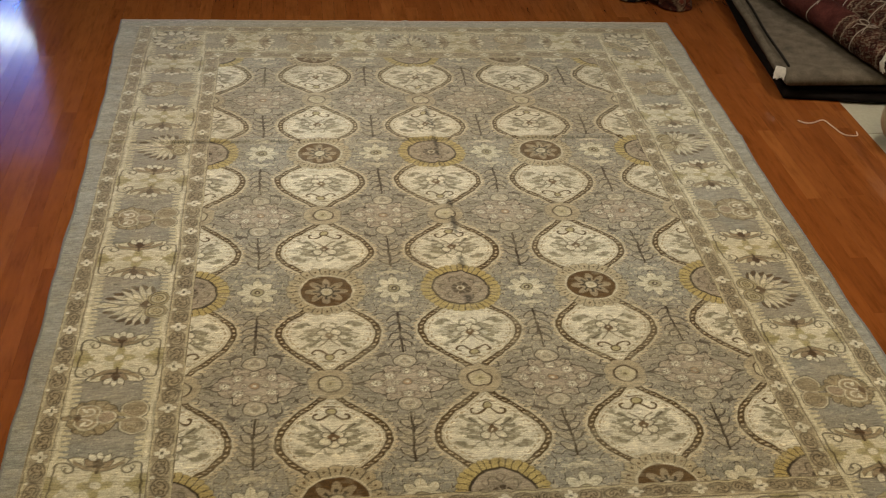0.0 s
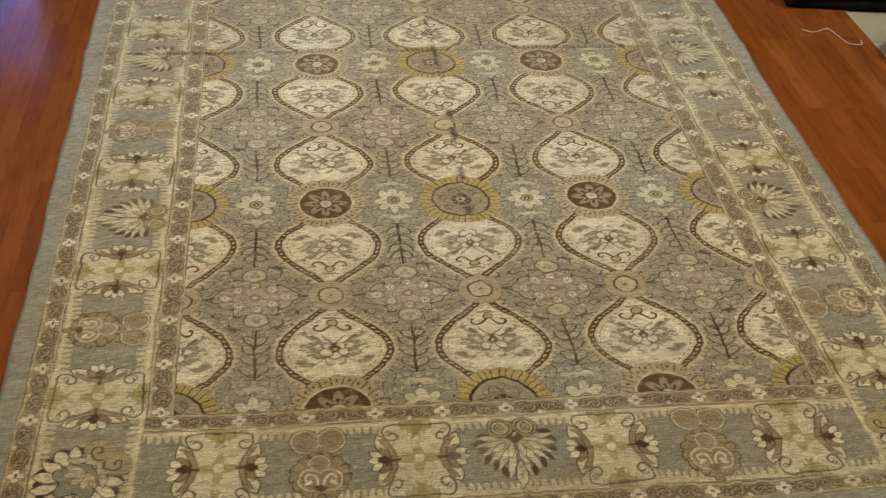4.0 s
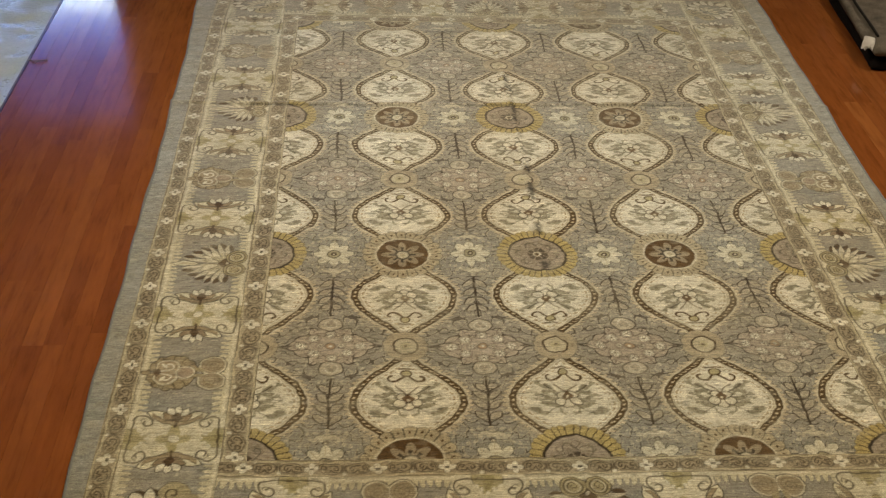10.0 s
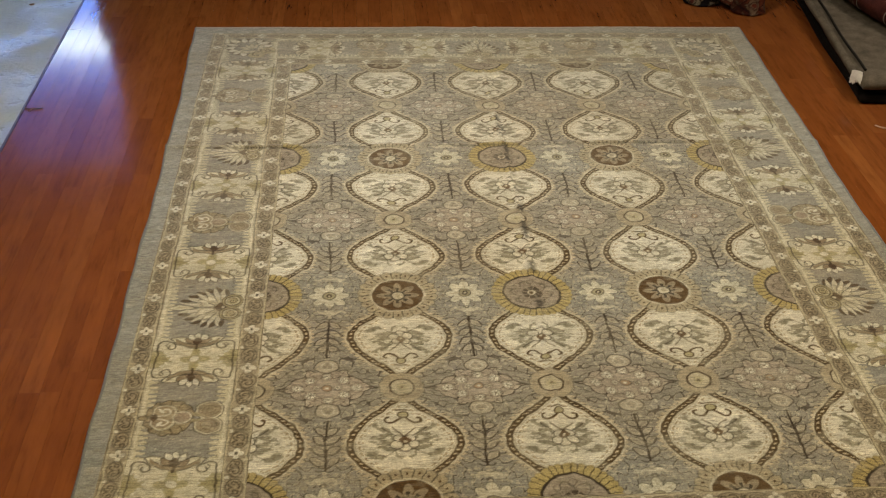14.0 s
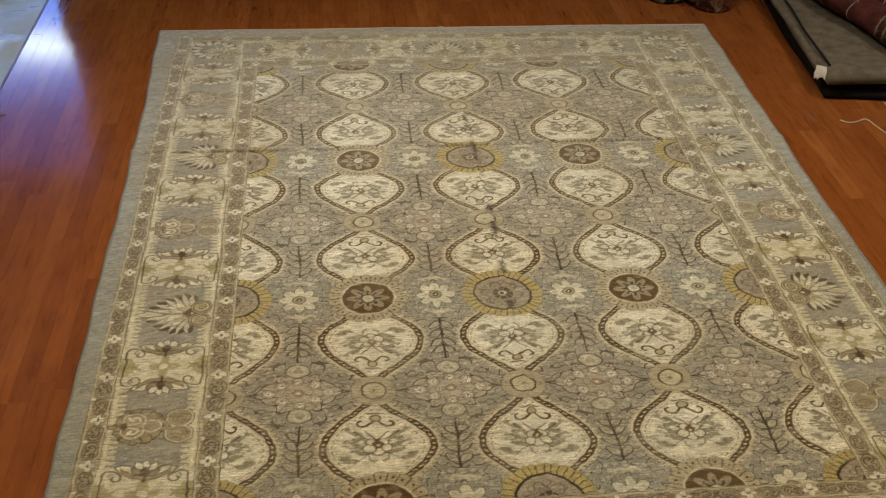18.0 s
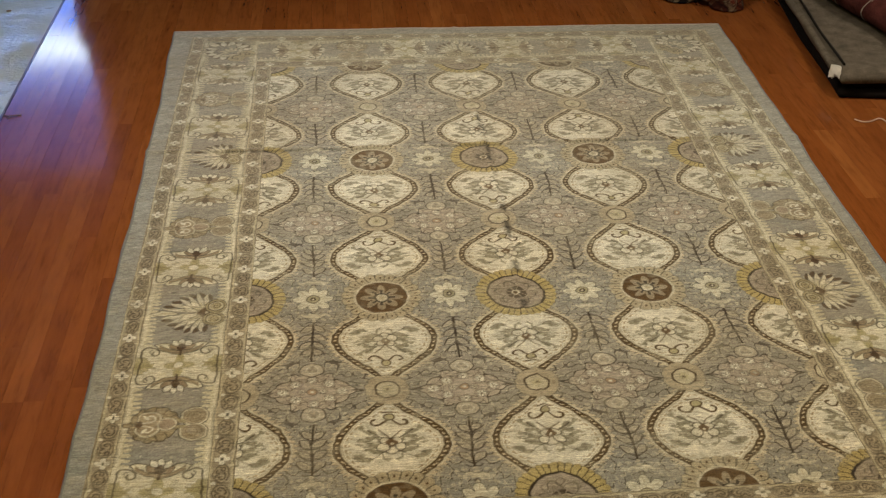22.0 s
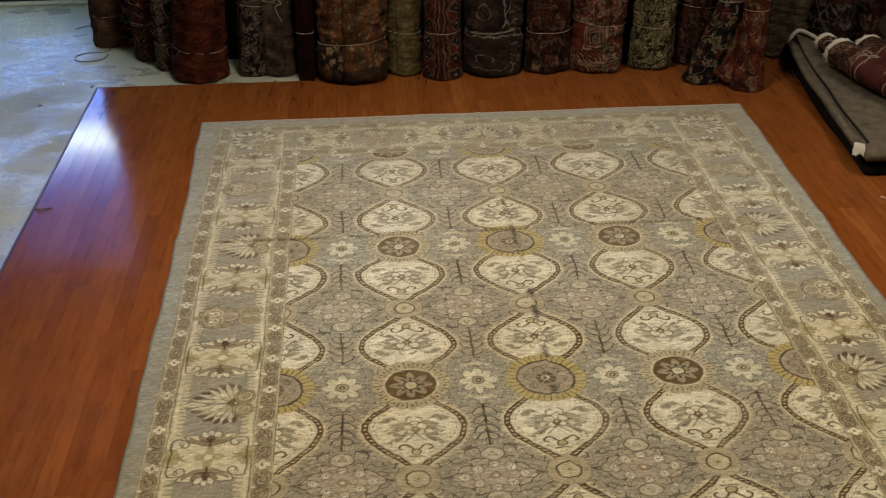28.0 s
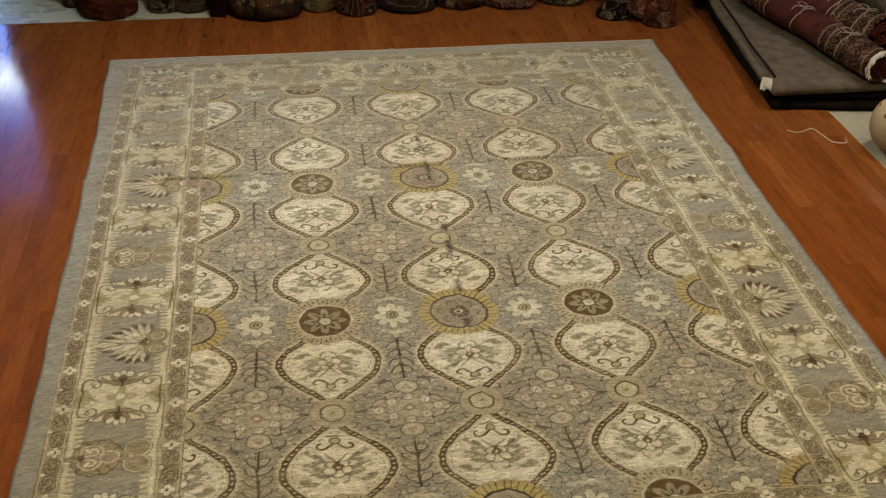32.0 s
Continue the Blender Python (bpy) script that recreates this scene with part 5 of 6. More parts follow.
def carpet_roll(x, front, radius, height, dyes, label, cords=((0.32, 1),), lean=(0.0, 0.05), flat=0.85, flare=0.12, seed=0, lift=0.022, boot=0.10):
    """One carpet rolled up and stood on end, tied with cord. front: y of its foot towards the room."""
    r = random.Random(seed)
    ry = radius * flat
    base = LOW if x < WOOD_XB else 0.0
    ob = thing("rolled_carpet", (x, front + ry, base), label=label, category="rolled carpet", group="rolled carpets along the back wall")
    ph = [r.uniform(0, 6.28) for _ in range(6)]
    seam = r.uniform(-2.4, -0.7)
    turn = np.r_[np.linspace(-3.25, 0.11, max(24, int(3.36 * radius / 0.0042))), np.linspace(0.11, 2 * math.pi - 3.25, 14)[1:-1]]
    tall = np.r_[0, lift * 0.35, lift * 0.7, np.arange(lift, 0.74, 0.0048), np.linspace(0.76, height, 8)]
    h, a = np.meshgrid(tall, turn, indexing="ij")
    wave = lambda size, sd, st: waves((a * radius).ravel(), (h * st).ravel(), size, seed * 7 + sd).reshape(h.shape)
    grow = 1 + flare * np.exp(-h / boot) + 0.025 * np.sin(9 * h + ph[0])
    under_ = np.clip(h / lift, 0, 1)
    grow *= 0.72 + 0.28 * np.sqrt(under_ * (2 - under_))
    for at, _ in cords:
        grow -= 0.075 * np.exp(-((h - at) / 0.022) ** 2)
    fold = 0.035 * np.sin(3 * a + ph[1] + 2.5 * h) + 0.022 * np.sin(5 * a + ph[2] - 7 * h)
    deep = 2.2 if dyes.kind == "plain" and dyes is not C_MAROON else 1.0
    crease = 0.030 * wave(0.16, 1, 2.2) + 0.016 * deep * wave(0.06, 2, 2.0)
    away = np.mod(a - seam + math.pi, 2 * math.pi) - math.pi
    edge = -0.12 * np.exp(-(away / 0.08) ** 2) + 0.05 * ((away > 0) & (away < 0.5))
    rad = grow * (1 + fold + crease + edge)
    z = h + 0.012 * np.sin(2 * a + ph[4]) * np.exp(-h / 0.05) * under_
    co = np.stack([radius * rad * np.cos(a) + lean[0] * h, ry * rad * np.sin(a) + lean[1] * h, z], -1)
    dyed_skin("roll", co, dyed((a * radius).ravel(), h.ravel(), dyes, seed), ob)
    for at, turns in cords:
        for t in range(turns):
            hh = at + 0.009 * t
            tilt = r.uniform(-0.12, 0.12)
            loop = []
            for j in range(41):
                b = 2 * math.pi * j / 40
                f = 0.035 * math.sin(3 * b + ph[1] + 2.5 * hh) + 0.022 * math.sin(5 * b + ph[2] - 7 * hh)
                g = 0.972 + flare * math.exp(-hh / boot)
                loop.append((radius * g * (1 + f) * math.cos(b) + lean[0] * hh, ry * g * (1 + f) * math.sin(b) + lean[1] * hh, hh + tilt * radius * math.cos(b)))
            tie = part("tie_cord", tube(loop, 0.0016, 6), M_CORD, ob)
        if turns > 1:
            b = -math.pi / 2 + r.uniform(-0.7, 0.7)
            px, py = radius * math.cos(b) * 0.99 + lean[0] * at, ry * math.sin(b) * 1.02 + lean[1] * at
            part("cord_end", tube(smooth_line([(px, py, at), (px + 0.03, py - 0.012, at + 0.025), (px + 0.055, py - 0.01, at), (px + 0.02, py - 0.012, at - 0.02), (px + 0.05, py - 0.006, at - 0.10)]), 0.0021, 5), M_CORD, tie)
    return ob


C_PLAIN = Dyes("plain", (0.120, 0.066, 0.038), (0.085, 0.045, 0.026), (0.15, 0.09, 0.055), (0.04, 0.02, 0.012))
C_BRICK = Dyes("plain", (0.125, 0.030, 0.013), (0.085, 0.018, 0.009), (0.16, 0.06, 0.028), (0.022, 0.005, 0.004), 1.0, 0.68)
C_MAUVE = Dyes("plain", (0.086, 0.058, 0.040), (0.062, 0.040, 0.027), (0.12, 0.085, 0.058), (0.018, 0.013, 0.009), 0.8)
C_MAROON = Dyes("plain", (0.017, 0.003, 0.003), (0.013, 0.002, 0.002), (0.017, 0.003, 0.003), (0.011, 0.002, 0.002))
C_KHAKI = Dyes("plain", (0.125, 0.095, 0.036), (0.085, 0.062, 0.024), (0.17, 0.135, 0.06), (0.045, 0.032, 0.014), 0.7)
C_RED = Dyes("blossoms", (0.105, 0.024, 0.010), (0.080, 0.016, 0.009), (0.135, 0.060, 0.028), (0.045, 0.009, 0.006), 0.9)
C_RUST = Dyes("blossoms", (0.115, 0.030, 0.014), (0.090, 0.020, 0.011), (0.20, 0.13, 0.075), (0.035, 0.010, 0.008), 0.9)
C_REDGEO = Dyes("stripes", (0.075, 0.018, 0.010), (0.016, 0.015, 0.020), (0.24, 0.175, 0.10), BLACK, 1.45, 0.85)
C_GREEN = Dyes("garden", (0.125, 0.048, 0.018), (0.062, 0.052, 0.028), (0.24, 0.185, 0.100), (0.018, 0.014, 0.010), 1.0, 1.0, 0.19)
C_SQUARES = Dyes("squares", (0.115, 0.024, 0.014), (0.105, 0.030, 0.020), (0.36, 0.28, 0.18), BLACK, 1.0, 1.0, 0.15)
C_NETTED = Dyes("wide_net", (0.036, 0.022, 0.015), (0.050, 0.030, 0.020), (0.27, 0.24, 0.19), (0.010, 0.008, 0.008), 1.0, 1.0, 0.16)
C_DARKGREEN = Dyes("blossoms", (0.066, 0.060, 0.030), (0.115, 0.045, 0.016), (0.19, 0.145, 0.070), (0.014, 0.012, 0.009), 1.5, 0.9)
C_NAVY = Dyes("bands", (0.016, 0.012, 0.013), (0.060, 0.015, 0.009), (0.17, 0.145, 0.115), (0.009, 0.008, 0.009), 1.2)
C_DKRED = Dyes("blossoms", (0.060, 0.017, 0.010), (0.030, 0.010, 0.008), (0.135, 0.090, 0.048), (0.012, 0.008, 0.007), 0.9)
C_STONE = Dyes("net", (0.115, 0.090, 0.065), (0.08, 0.065, 0.048), (0.18, 0.138, 0.100), (0.012, 0.008, 0.006), 0.55)
C_OLIVE = Dyes("net", (0.185, 0.155, 0.072), (0.13, 0.11, 0.05), (0.32, 0.27, 0.14), (0.020, 0.015, 0.009), 0.62)
C_BLACK = Dyes("blossoms", (0.010, 0.008, 0.008), (0.070, 0.016, 0.010), (0.22, 0.17, 0.105), (0.006, 0.005, 0.005), 0.9)
C_GREY = Dyes("plain", (0.105, 0.088, 0.056), (0.075, 0.062, 0.040), (0.15, 0.125, 0.08), (0.016, 0.013, 0.009))

ROLLS = [
    (-2.07, 3.62, 0.094, 1.30, C_PLAIN, "plain brown rolled carpet tied with cord, standing on concrete", ((0.19, 1),), (0.05, 0.05), 0.9, 0.03),
    (-2.17, 3.95, 0.080, 0.52, C_RED, "red rolled carpet half hidden behind a brown one", ((0.3, 1),), (0.0, 0.03), 0.9, 0.03),
    (-1.92, 3.62, 0.085, 1.50, C_NAVY, "dark rolled carpet in the shade of its neighbours", ((0.4, 1),), (0.0, 0.03), 0.9, 0.02),
    (-1.80, 3.34, 0.075, 1.45, C_REDGEO, "dark red figured rolled carpet tied with pale cord", ((0.22, 2), (0.34, 1)), (-0.02, 0.04), 0.9, 0.03),
    (-1.672, 3.19, 0.062, 1.40, C_STONE, "thin grey-green rolled carpet wound with white cord", ((0.15, 2), (0.40, 2)), (0.0, 0.05), 0.95, 0.05),
    (-1.474, 2.975, 0.142, 1.75, C_BRICK, "brick red rolled carpet, the thick foot on concrete", ((0.17, 1),), (0.07, 0.05), 0.85, 0.13),
    (-1.178, 3.045, 0.080, 1.55, C_STONE, "grey and black patterned rolled carpet", ((0.40, 1),), (0.05, 0.04), 0.95, 0.10),
    (-1.025, 3.025, 0.086, 1.55, C_MAUVE, "faded brown-grey wrinkled rolled carpet, back side out", ((0.42, 2),), (0.0, 0.05), 0.95, 0.08),
    (-0.868, 2.925, 0.050, 1.50, C_MAROON, "narrow dark maroon rolled cloth with a pale cord", ((0.28, 1),), (0.0, 0.03), 0.9, 0.0),
    (-0.615, 2.792, 0.190, 1.80, C_GREEN, "thick green and rust flowered rolled carpet", ((0.23, 1),), (0.02, 0.06), 0.72, 0.05),
    (-0.330, 2.925, 0.096, 1.60, C_KHAKI, "khaki gold rolled carpet with wrinkles", ((0.24, 1),), (0.0, 0.05), 0.9, 0.02),
    (-0.123, 2.835, 0.100, 1.70, C_REDGEO, "red and navy figured rolled carpet", ((0.26, 1),), (0.01, 0.05), 0.9, 0.08),
    (0.153, 2.850, 0.160, 1.75, C_NETTED, "thick dark brown rolled carpet with cream lines and a cord", ((0.25, 1),), (0.02, 0.06), 0.8, 0.04),
    (0.463, 2.885, 0.124, 1.65, C_DKRED, "dark red rolled carpet with worn ornament", ((0.23, 1),), (0.03, 0.05), 0.85, 0.03),
    (0.738, 2.855, 0.150, 1.70, C_SQUARES, "red and black geometric rolled carpet tied with cord", ((0.27, 1),), (0.05, 0.06), 0.85, 0.03),
    (1.051, 2.885, 0.120, 1.60, C_OLIVE, "olive yellow flowered rolled carpet with a white cord", ((0.24, 1),), (0.06, 0.06), 0.85, 0.02),
    (1.300, 2.945, 0.110, 1.55, C_DKRED, "dark red rolled carpet behind a leaning one", ((0.33, 1),), (0.05, 0.05), 0.85, 0.02),
    (1.265, 2.650, 0.082, 1.50, C_BLACK, "black flowered carpet folded and slumped against its neighbour", ((0.44, 1),), (0.36, 0.10), 0.8, 0.25),
    (1.485, 2.525, 0.070, 1.50, C_RUST, "rust red rolled carpet leaning back with a splayed foot", ((0.42, 1),), (0.06, 0.14), 0.85, 0.42),
    (1.830, 3.020, 0.145, 1.60, C_GREY, "grey-beige wrinkled rolled carpet", ((0.5, 1),), (0.02, 0.03), 0.8, 0.03),
    (2.130, 3.000, 0.130, 1.55, C_NAVY, "dark blue rolled carpet in the back corner", ((0.5, 1),), (0.0, 0.05), 0.85, 0.03),
    (2.400, 3.020, 0.120, 1.50, C_DKRED, "dark red rolled carpet in the back corner", ((0.5, 1),), (0.0, 0.05), 0.85, 0.03),
    (2.660, 3.000, 0.130, 1.55, C_GREY, "grey-beige rolled carpet in the back corner", ((0.5, 1),), (0.0, 0.05), 0.85, 0.03),
    (2.940, 3.000, 0.130, 1.50, C_DARKGREEN, "dark green rolled carpet in the back corner", ((0.5, 1),), (0.0, 0.05), 0.85, 0.03),
]
for k, (x, front, radius, height, cloth, label, cords, lean, flat, flare) in enumerate(ROLLS):
    roll = carpet_roll(x, front, radius, height, cloth, label, cords, lean, flat, flare, k + 3, 0.075 if radius > 0.18 else 0.022, 0.055 if cloth is C_RUST else 0.10)
    if cloth is C_BLACK:
        edge = smooth_line([(0.080 + 0.36 * h, -0.045 + 0.10 * h, h) for h in (0.24, 0.29, 0.34, 0.40)], 4)
        part("white_edge", tube(edge, 0.006, 6), M_FRINGE, roll, "white cotton edge", smooth=True)
        # a red fold of the same carpet, bent outwards at its foot
        bend = smooth_line([(0.095, -0.085, 0.048), (0.12, -0.085, 0.075), (0.16, -0.060, 0.14), (0.195, -0.035, 0.22), (0.215, -0.01, 0.30)], 8)
        a = np.linspace(0, 2 * math.pi, 49)[:-1]
        co = np.array([[(p.x + w * math.cos(q), p.y + 0.8 * w * math.sin(q), max(0.002, p.z + 0.35 * w * math.sin(q) - 0.5 * w * math.cos(q))) for q in a] for p, w in zip(bend, np.r_[0.024, 0.040, 0.048, np.linspace(0.050, 0.040, len(bend) - 3)])])
        u, v = np.meshgrid(a * 0.05, np.linspace(0, 0.3, len(bend)))
        tagged(dyed_skin("folded_corner", co, dyed(u.ravel(), v.ravel(), C_RUST, 77), roll), "rust red folded corner")

# ---------------------------------------------------------------- the stack of pads with rolls on it
pad = thing("felt_pad", (0, 0, 0), label="folded grey-brown felt pad lying on a dark folded carpet", category="rug pad")
PX0, PX1, PY0, PY1, PZ0, PZ1 = 1.655, 3.0, 1.435, 2.96, 0.078, 0.128
SKEW = 0.10


def soft_slab(x0, y0, z0, x1, y1, z1, seed, nx=26, ny=30, skew=0.0, sag=0.0, rise=0.0, slant=0.0):
    """A thick soft sheet with a rounded edge and slight dents."""
    rings = []
    r = random.Random(seed)
    p = [r.uniform(0, 6) for _ in range(4)]
    prof = [(0.45, 0.0), (0.14, 0.05), (0.0, 0.30), (0.04, 0.55), (0.22, 0.78), (0.50, 0.93), (0.95, 1.0)]
    h = z1 - z0
    cols = [(x0 + e * h, z0 + q * h) for e, q in prof] + [(x0 + (x1 - x0) * k / nx, z1) for k in range(2, nx - 1)] + [(x1 - e * h, z0 + q * h) for e, q in prof[::-1]]
    for k in range(ny + 1):
        t = k / ny
        squeeze = 0.35 * h * max(0, 1 - min(t, 1 - t) / 0.035)
        y = y0 + (y1 - y0) * t
        ring = []
        for x, z in cols:
            wav = 0.006 * math.sin(5 * x + 3 * y + p[0]) + 0.004 * math.sin(11 * y + p[1]) + 0.005 * math.sin(7 * x - 6 * y + p[2])
            zz = z + (wav if z > z0 + 0.5 * h else 0)
            zz = z0 + (zz - z0) * (1 - squeeze / h) + squeeze * 0.3
            ring.append((x + skew * (y - y0) + 0.006 * math.sin(6 * y + p[3]) + 0.25 * (x1 - x) / (x1 - x0) * max(0, t - 0.9), y - slant * (x - x0) * (1 - t), zz - sag * max(0.0, 1 - (x - x0) / 0.25) + rise * max(0.0, (t - 0.60) / 0.40) ** 1.5 * math.exp(-((x - x0 - 0.055) / 0.075) ** 2)))
        rings.append(ring)
    return sweep(rings)


part("pad", soft_slab(PX0, PY0, PZ0, PX1, PY1, PZ1, 5, skew=SKEW, sag=0.006, rise=0.055), M_FELT, pad, smooth=True)
seam = smooth_line([(PX0 + 0.036 + SKEW * (y - PY0) + 0.004 * math.sin(9 * y), y, 0.1295 + 0.055 * max(0.0, ((y - PY0) / (PY1 - PY0) - 0.60) / 0.40) ** 1.5) for y in np.linspace(PY0 + 0.10, PY1 - 0.06, 14)], 4)
part("seam", tube(seam, 0.0062, 6), M_FELT_EDGE, pad, "dark stitched seam")
hem = smooth_line([(PX0 + 0.006 + SKEW * (y - PY0) + 0.004 * math.sin(7 * y), y, 0.100 + 0.055 * max(0.0, ((y - PY0) / (PY1 - PY0) - 0.60) / 0.40) ** 1.5) for y in np.linspace(PY0 + 0.06, PY1 - 0.10, 14)], 4)
part("rolled_hem", tube(hem, 0.017, 10), M_FELT, pad, "rolled grey felt hem", smooth=True)


def fringe(parent, points, out, length, count, seed, name="fringe", spread=0.5):
    """Tufts of cotton threads along a line."""
    r = random.Random(seed)
    bm = bmesh.new()
    pts = smooth_line(points, 8)
    for k in range(count):
        f = k / (count - 1) * (len(pts) - 1)
        i = min(int(f), len(pts) - 2)
        p = pts[i].lerp(pts[i + 1], f - i) + Vector((r.uniform(-1, 1), r.uniform(-1, 1), r.uniform(-0.5, 1))) * 0.004
        d = Vector(out) + Vector((r.uniform(-1, 1), r.uniform(-1, 1), r.uniform(-0.6, 0.6))) * spread
        ln = length * r.uniform(0.6, 1.2)
        line = [p, p + d * ln * 0.5 + Vector((0, 0, 0.002)), p + d * ln + Vector((0, 0, -0.3 * ln))]
        bit = tube(line, 0.0026, 4)
        me = bpy.data.meshes.new("strand")
        bit.to_mesh(me)
        bm.from_mesh(me)
        bit.free()
        bpy.data.meshes.remove(me)
    return part(name, bm, M_FRINGE, parent, "white cotton fringe")


fringe(pad, [(PX0 - 0.004, PY0 + 0.105, 0.122), (PX0 + 0.008, PY0 + 0.085, 0.128), (PX0 + 0.020, PY0 + 0.072, 0.130)], (-0.40, -0.75, -0.60), 0.036, 110, 4, "fringe_tuft", 0.22)
xf = PX0 + SKEW * (PY1 - PY0)
end_line = [(xf + 0.024, PY1 - 0.01, 0.108), (xf + 0.034, PY1 - 0.01, 0.158), (xf + 0.068, PY1 - 0.01, 0.186), (xf + 0.115, PY1 - 0.01, 0.172), (xf + 0.17, PY1 - 0.01, 0.142)]
part("white_piping", tube(smooth_line([(p[0], p[1], p[2] + 0.002) for p in end_line]), 0.011, 8), M_FRINGE, pad, "white cotton edge", smooth=True)
fringe(pad, end_line, (-0.1, 0.3, 0.3), 0.016, 150, 6)

under_rug = thing("folded_carpet", (0, 0, 0), label="dark folded carpet under the felt pad", category="folded carpet")
# dark carpet, made near-black to hold the shade under the pad
C_FOLD_SHADE = plain("dark_carpet_with_pad_shade", (0.007, 0.005, 0.004), 0.95, 0.1, 26.0, 0.9, bump=0.6)
# reaches out to the hem as the dark shadow strip beside the pad
part("lower_fold", soft_slab(PX0 + 0.012, PY0 + 0.02, 0.002, PX1, PY1 - 0.05, 0.039, 8, skew=SKEW, slant=0.12), C_FOLD_SHADE, under_rug, smooth=True)
part("upper_fold", soft_slab(PX0 + 0.085, PY0 + 0.040, 0.0395, PX1 - 0.01, PY1 - 0.04, 0.0775, 9, skew=SKEW, slant=0.10), C_FOLD_SHADE, under_rug, smooth=True)


M_INNER = plain("wine_red_carpet_back", (0.085, 0.018, 0.014), 0.95, 0.1, 30.0, 0.5, bump=0.6)


def lying_roll(start, end, radius, cloth, label, seed, spiral=True, ties=(0.25, 0.5, 0.75), fringed=(True, True), middle=None):
    """A rolled carpet lying down, with an open spiral at its end, cord and fringe."""
    r = random.Random(seed)
    a, b = Vector(start), Vector(end)
    axis = (b - a).normalized()
    side = axis.cross(Vector((0, 0, 1))).normalized()
    up = side.cross(axis)
    ob = thing("rolled_carpet", tuple(a), label=label, category="rolled carpet", group="rolled carpets on the pad")
    ph = [r.uniform(0, 6) for _ in range(4)]
    length = (b - a).length
    at = lambda t, ang, rad: axis * (t * length) + side * (rad * math.cos(ang)) + up * (rad * 0.88 * math.sin(ang))
    rad_at = lambda t, ang: radius * (1 + 0.03 * math.sin(3 * ang + ph[0] + 3 * t) + 0.03 * math.sin(13 * t + ph[1]) + 0.02 * math.sin(5 * ang + 9 * t + ph[2])
                                      - 0.06 * sum(math.exp(-((t - q) / 0.015) ** 2) for q in ties))
    turn, along = [2 * math.pi * j / 110 for j in range(110)], np.linspace(0, 1, max(12, int(length / 0.0055)))
    rows = [[at(t, ang, rad_at(t, ang)) for ang in turn] for t in along]
    rows += [[at(1.0, ang, rad_at(1, ang) * q) - axis * dpt for ang in turn] for q, dpt in ((0.86, 0.0), (0.80, 0.02), (0.3, 0.03))]
    u, v = np.meshgrid(np.array(turn) * radius, np.r_[along, 1, 1, 1] * length)
    u, v = u.ravel(), v.ravel()
    dye = dyed(u, v, cloth, seed)
    if middle:
        t = v / length
        plain_part = ((t > 0.20) & (t < 0.66)).astype(float)[:, None]
        dye = dye * (1 - plain_part) + np.array(middle) * plain_part * (1 + 0.12 * waves(u, v, 0.1, seed))[:, None]
        for line in (0.20, 0.66, 0.71, 0.95):
            zig = 0.008 * np.abs(np.mod(u / 0.022, 1) * 2 - 1)
            m = near(v - line * length - zig, 0.0030)[:, None] * 0.85
            dye = dye * (1 - m) + np.array((0.30, 0.24, 0.16)) * m
    dyed_skin("roll", np.array([[tuple(p) for p in ring] for ring in rows]), dye, ob)
    if spiral:
        for turn in range(3):
            rr = radius * (0.70 - 0.2 * turn)
            pts = [at(1.0, ang, rr - radius * 0.2 * ang / 6.28) - axis * 0.004 for ang in (2 * math.pi * j / 24 for j in range(25))]
            part("inner_turn", tube(pts, radius * 0.065, 6), M_INNER, ob, smooth=True)
    for q in ties:
        pts = [at(q + 0.01 * math.sin(ang), ang, rad_at(q, ang) + 0.003) for ang in (2 * math.pi * j / 36 for j in range(37))]
        tie = part("tie_cord", tube(pts, 0.0024, 6), M_CORD, ob)
        top = at(q, math.pi / 2, radius + 0.004)
        for sgn in (-1, 1):
            ring = [top + axis * (sgn * (0.026 - 0.026 * math.cos(k))) + side * (0.020 * math.sin(k) + 0.012) + up * (0.010 * math.sin(k / 2)) for k in (2 * math.pi * j / 14 for j in range(15))]
            part("bow", tube(ring + [top + axis * 0.03 * sgn + side * 0.05, top + axis * 0.035 * sgn + side * 0.065 - up * 0.02], 0.0022, 5), M_CORD, tie)
    for on, t, sgn in ((fringed[0], 0.0, -1), (fringed[1], 1.0, 1)):
        if on:
            pts = [at(t, ang, radius * 1.0) for ang in (2 * math.pi * j / 10 - 0.6 for j in range(9))]
            part("white_end", tube([p - axis * sgn * 0.006 for p in pts], 0.009, 6), M_FRINGE, ob, "white cotton end", smooth=True)
            fringe(ob, pts, tuple(axis * sgn * 0.9), 0.015, 170, seed + 7)
    return ob


C_WINE = (0.070, 0.020, 0.016)
C_WINEFIG = Dyes("lattice", (0.070, 0.022, 0.015), (0.045, 0.014, 0.011), (0.26, 0.20, 0.13), (0.022, 0.008, 0.007), 0.55)
TOP = PZ1 + 0.004
lying_roll((1.915, 2.46, TOP + 0.092), (2.153, 1.412, TOP + 0.074), 0.083, C_WINEFIG, "wine red carpet rolled up on the pad, fringed figured end", 21, ties=(0.24, 0.45, 0.78), middle=C_WINE)
lying_roll((2.06, 2.46, TOP + 0.092), (2.31, 1.74, TOP + 0.10), 0.100, C_WINEFIG, "wine red carpet rolled back side out, tied with white bows", 22, ties=(0.3, 0.62, 0.85), fringed=(True, False), middle=C_WINE)
lying_roll((1.925, 2.68, TOP + 0.075), (1.95, 2.48, TOP + 0.068), 0.052, C_WINEFIG, "small red figured roll with white fringe on the pad", 23, spiral=False, ties=(0.6,), fringed=(True, False))
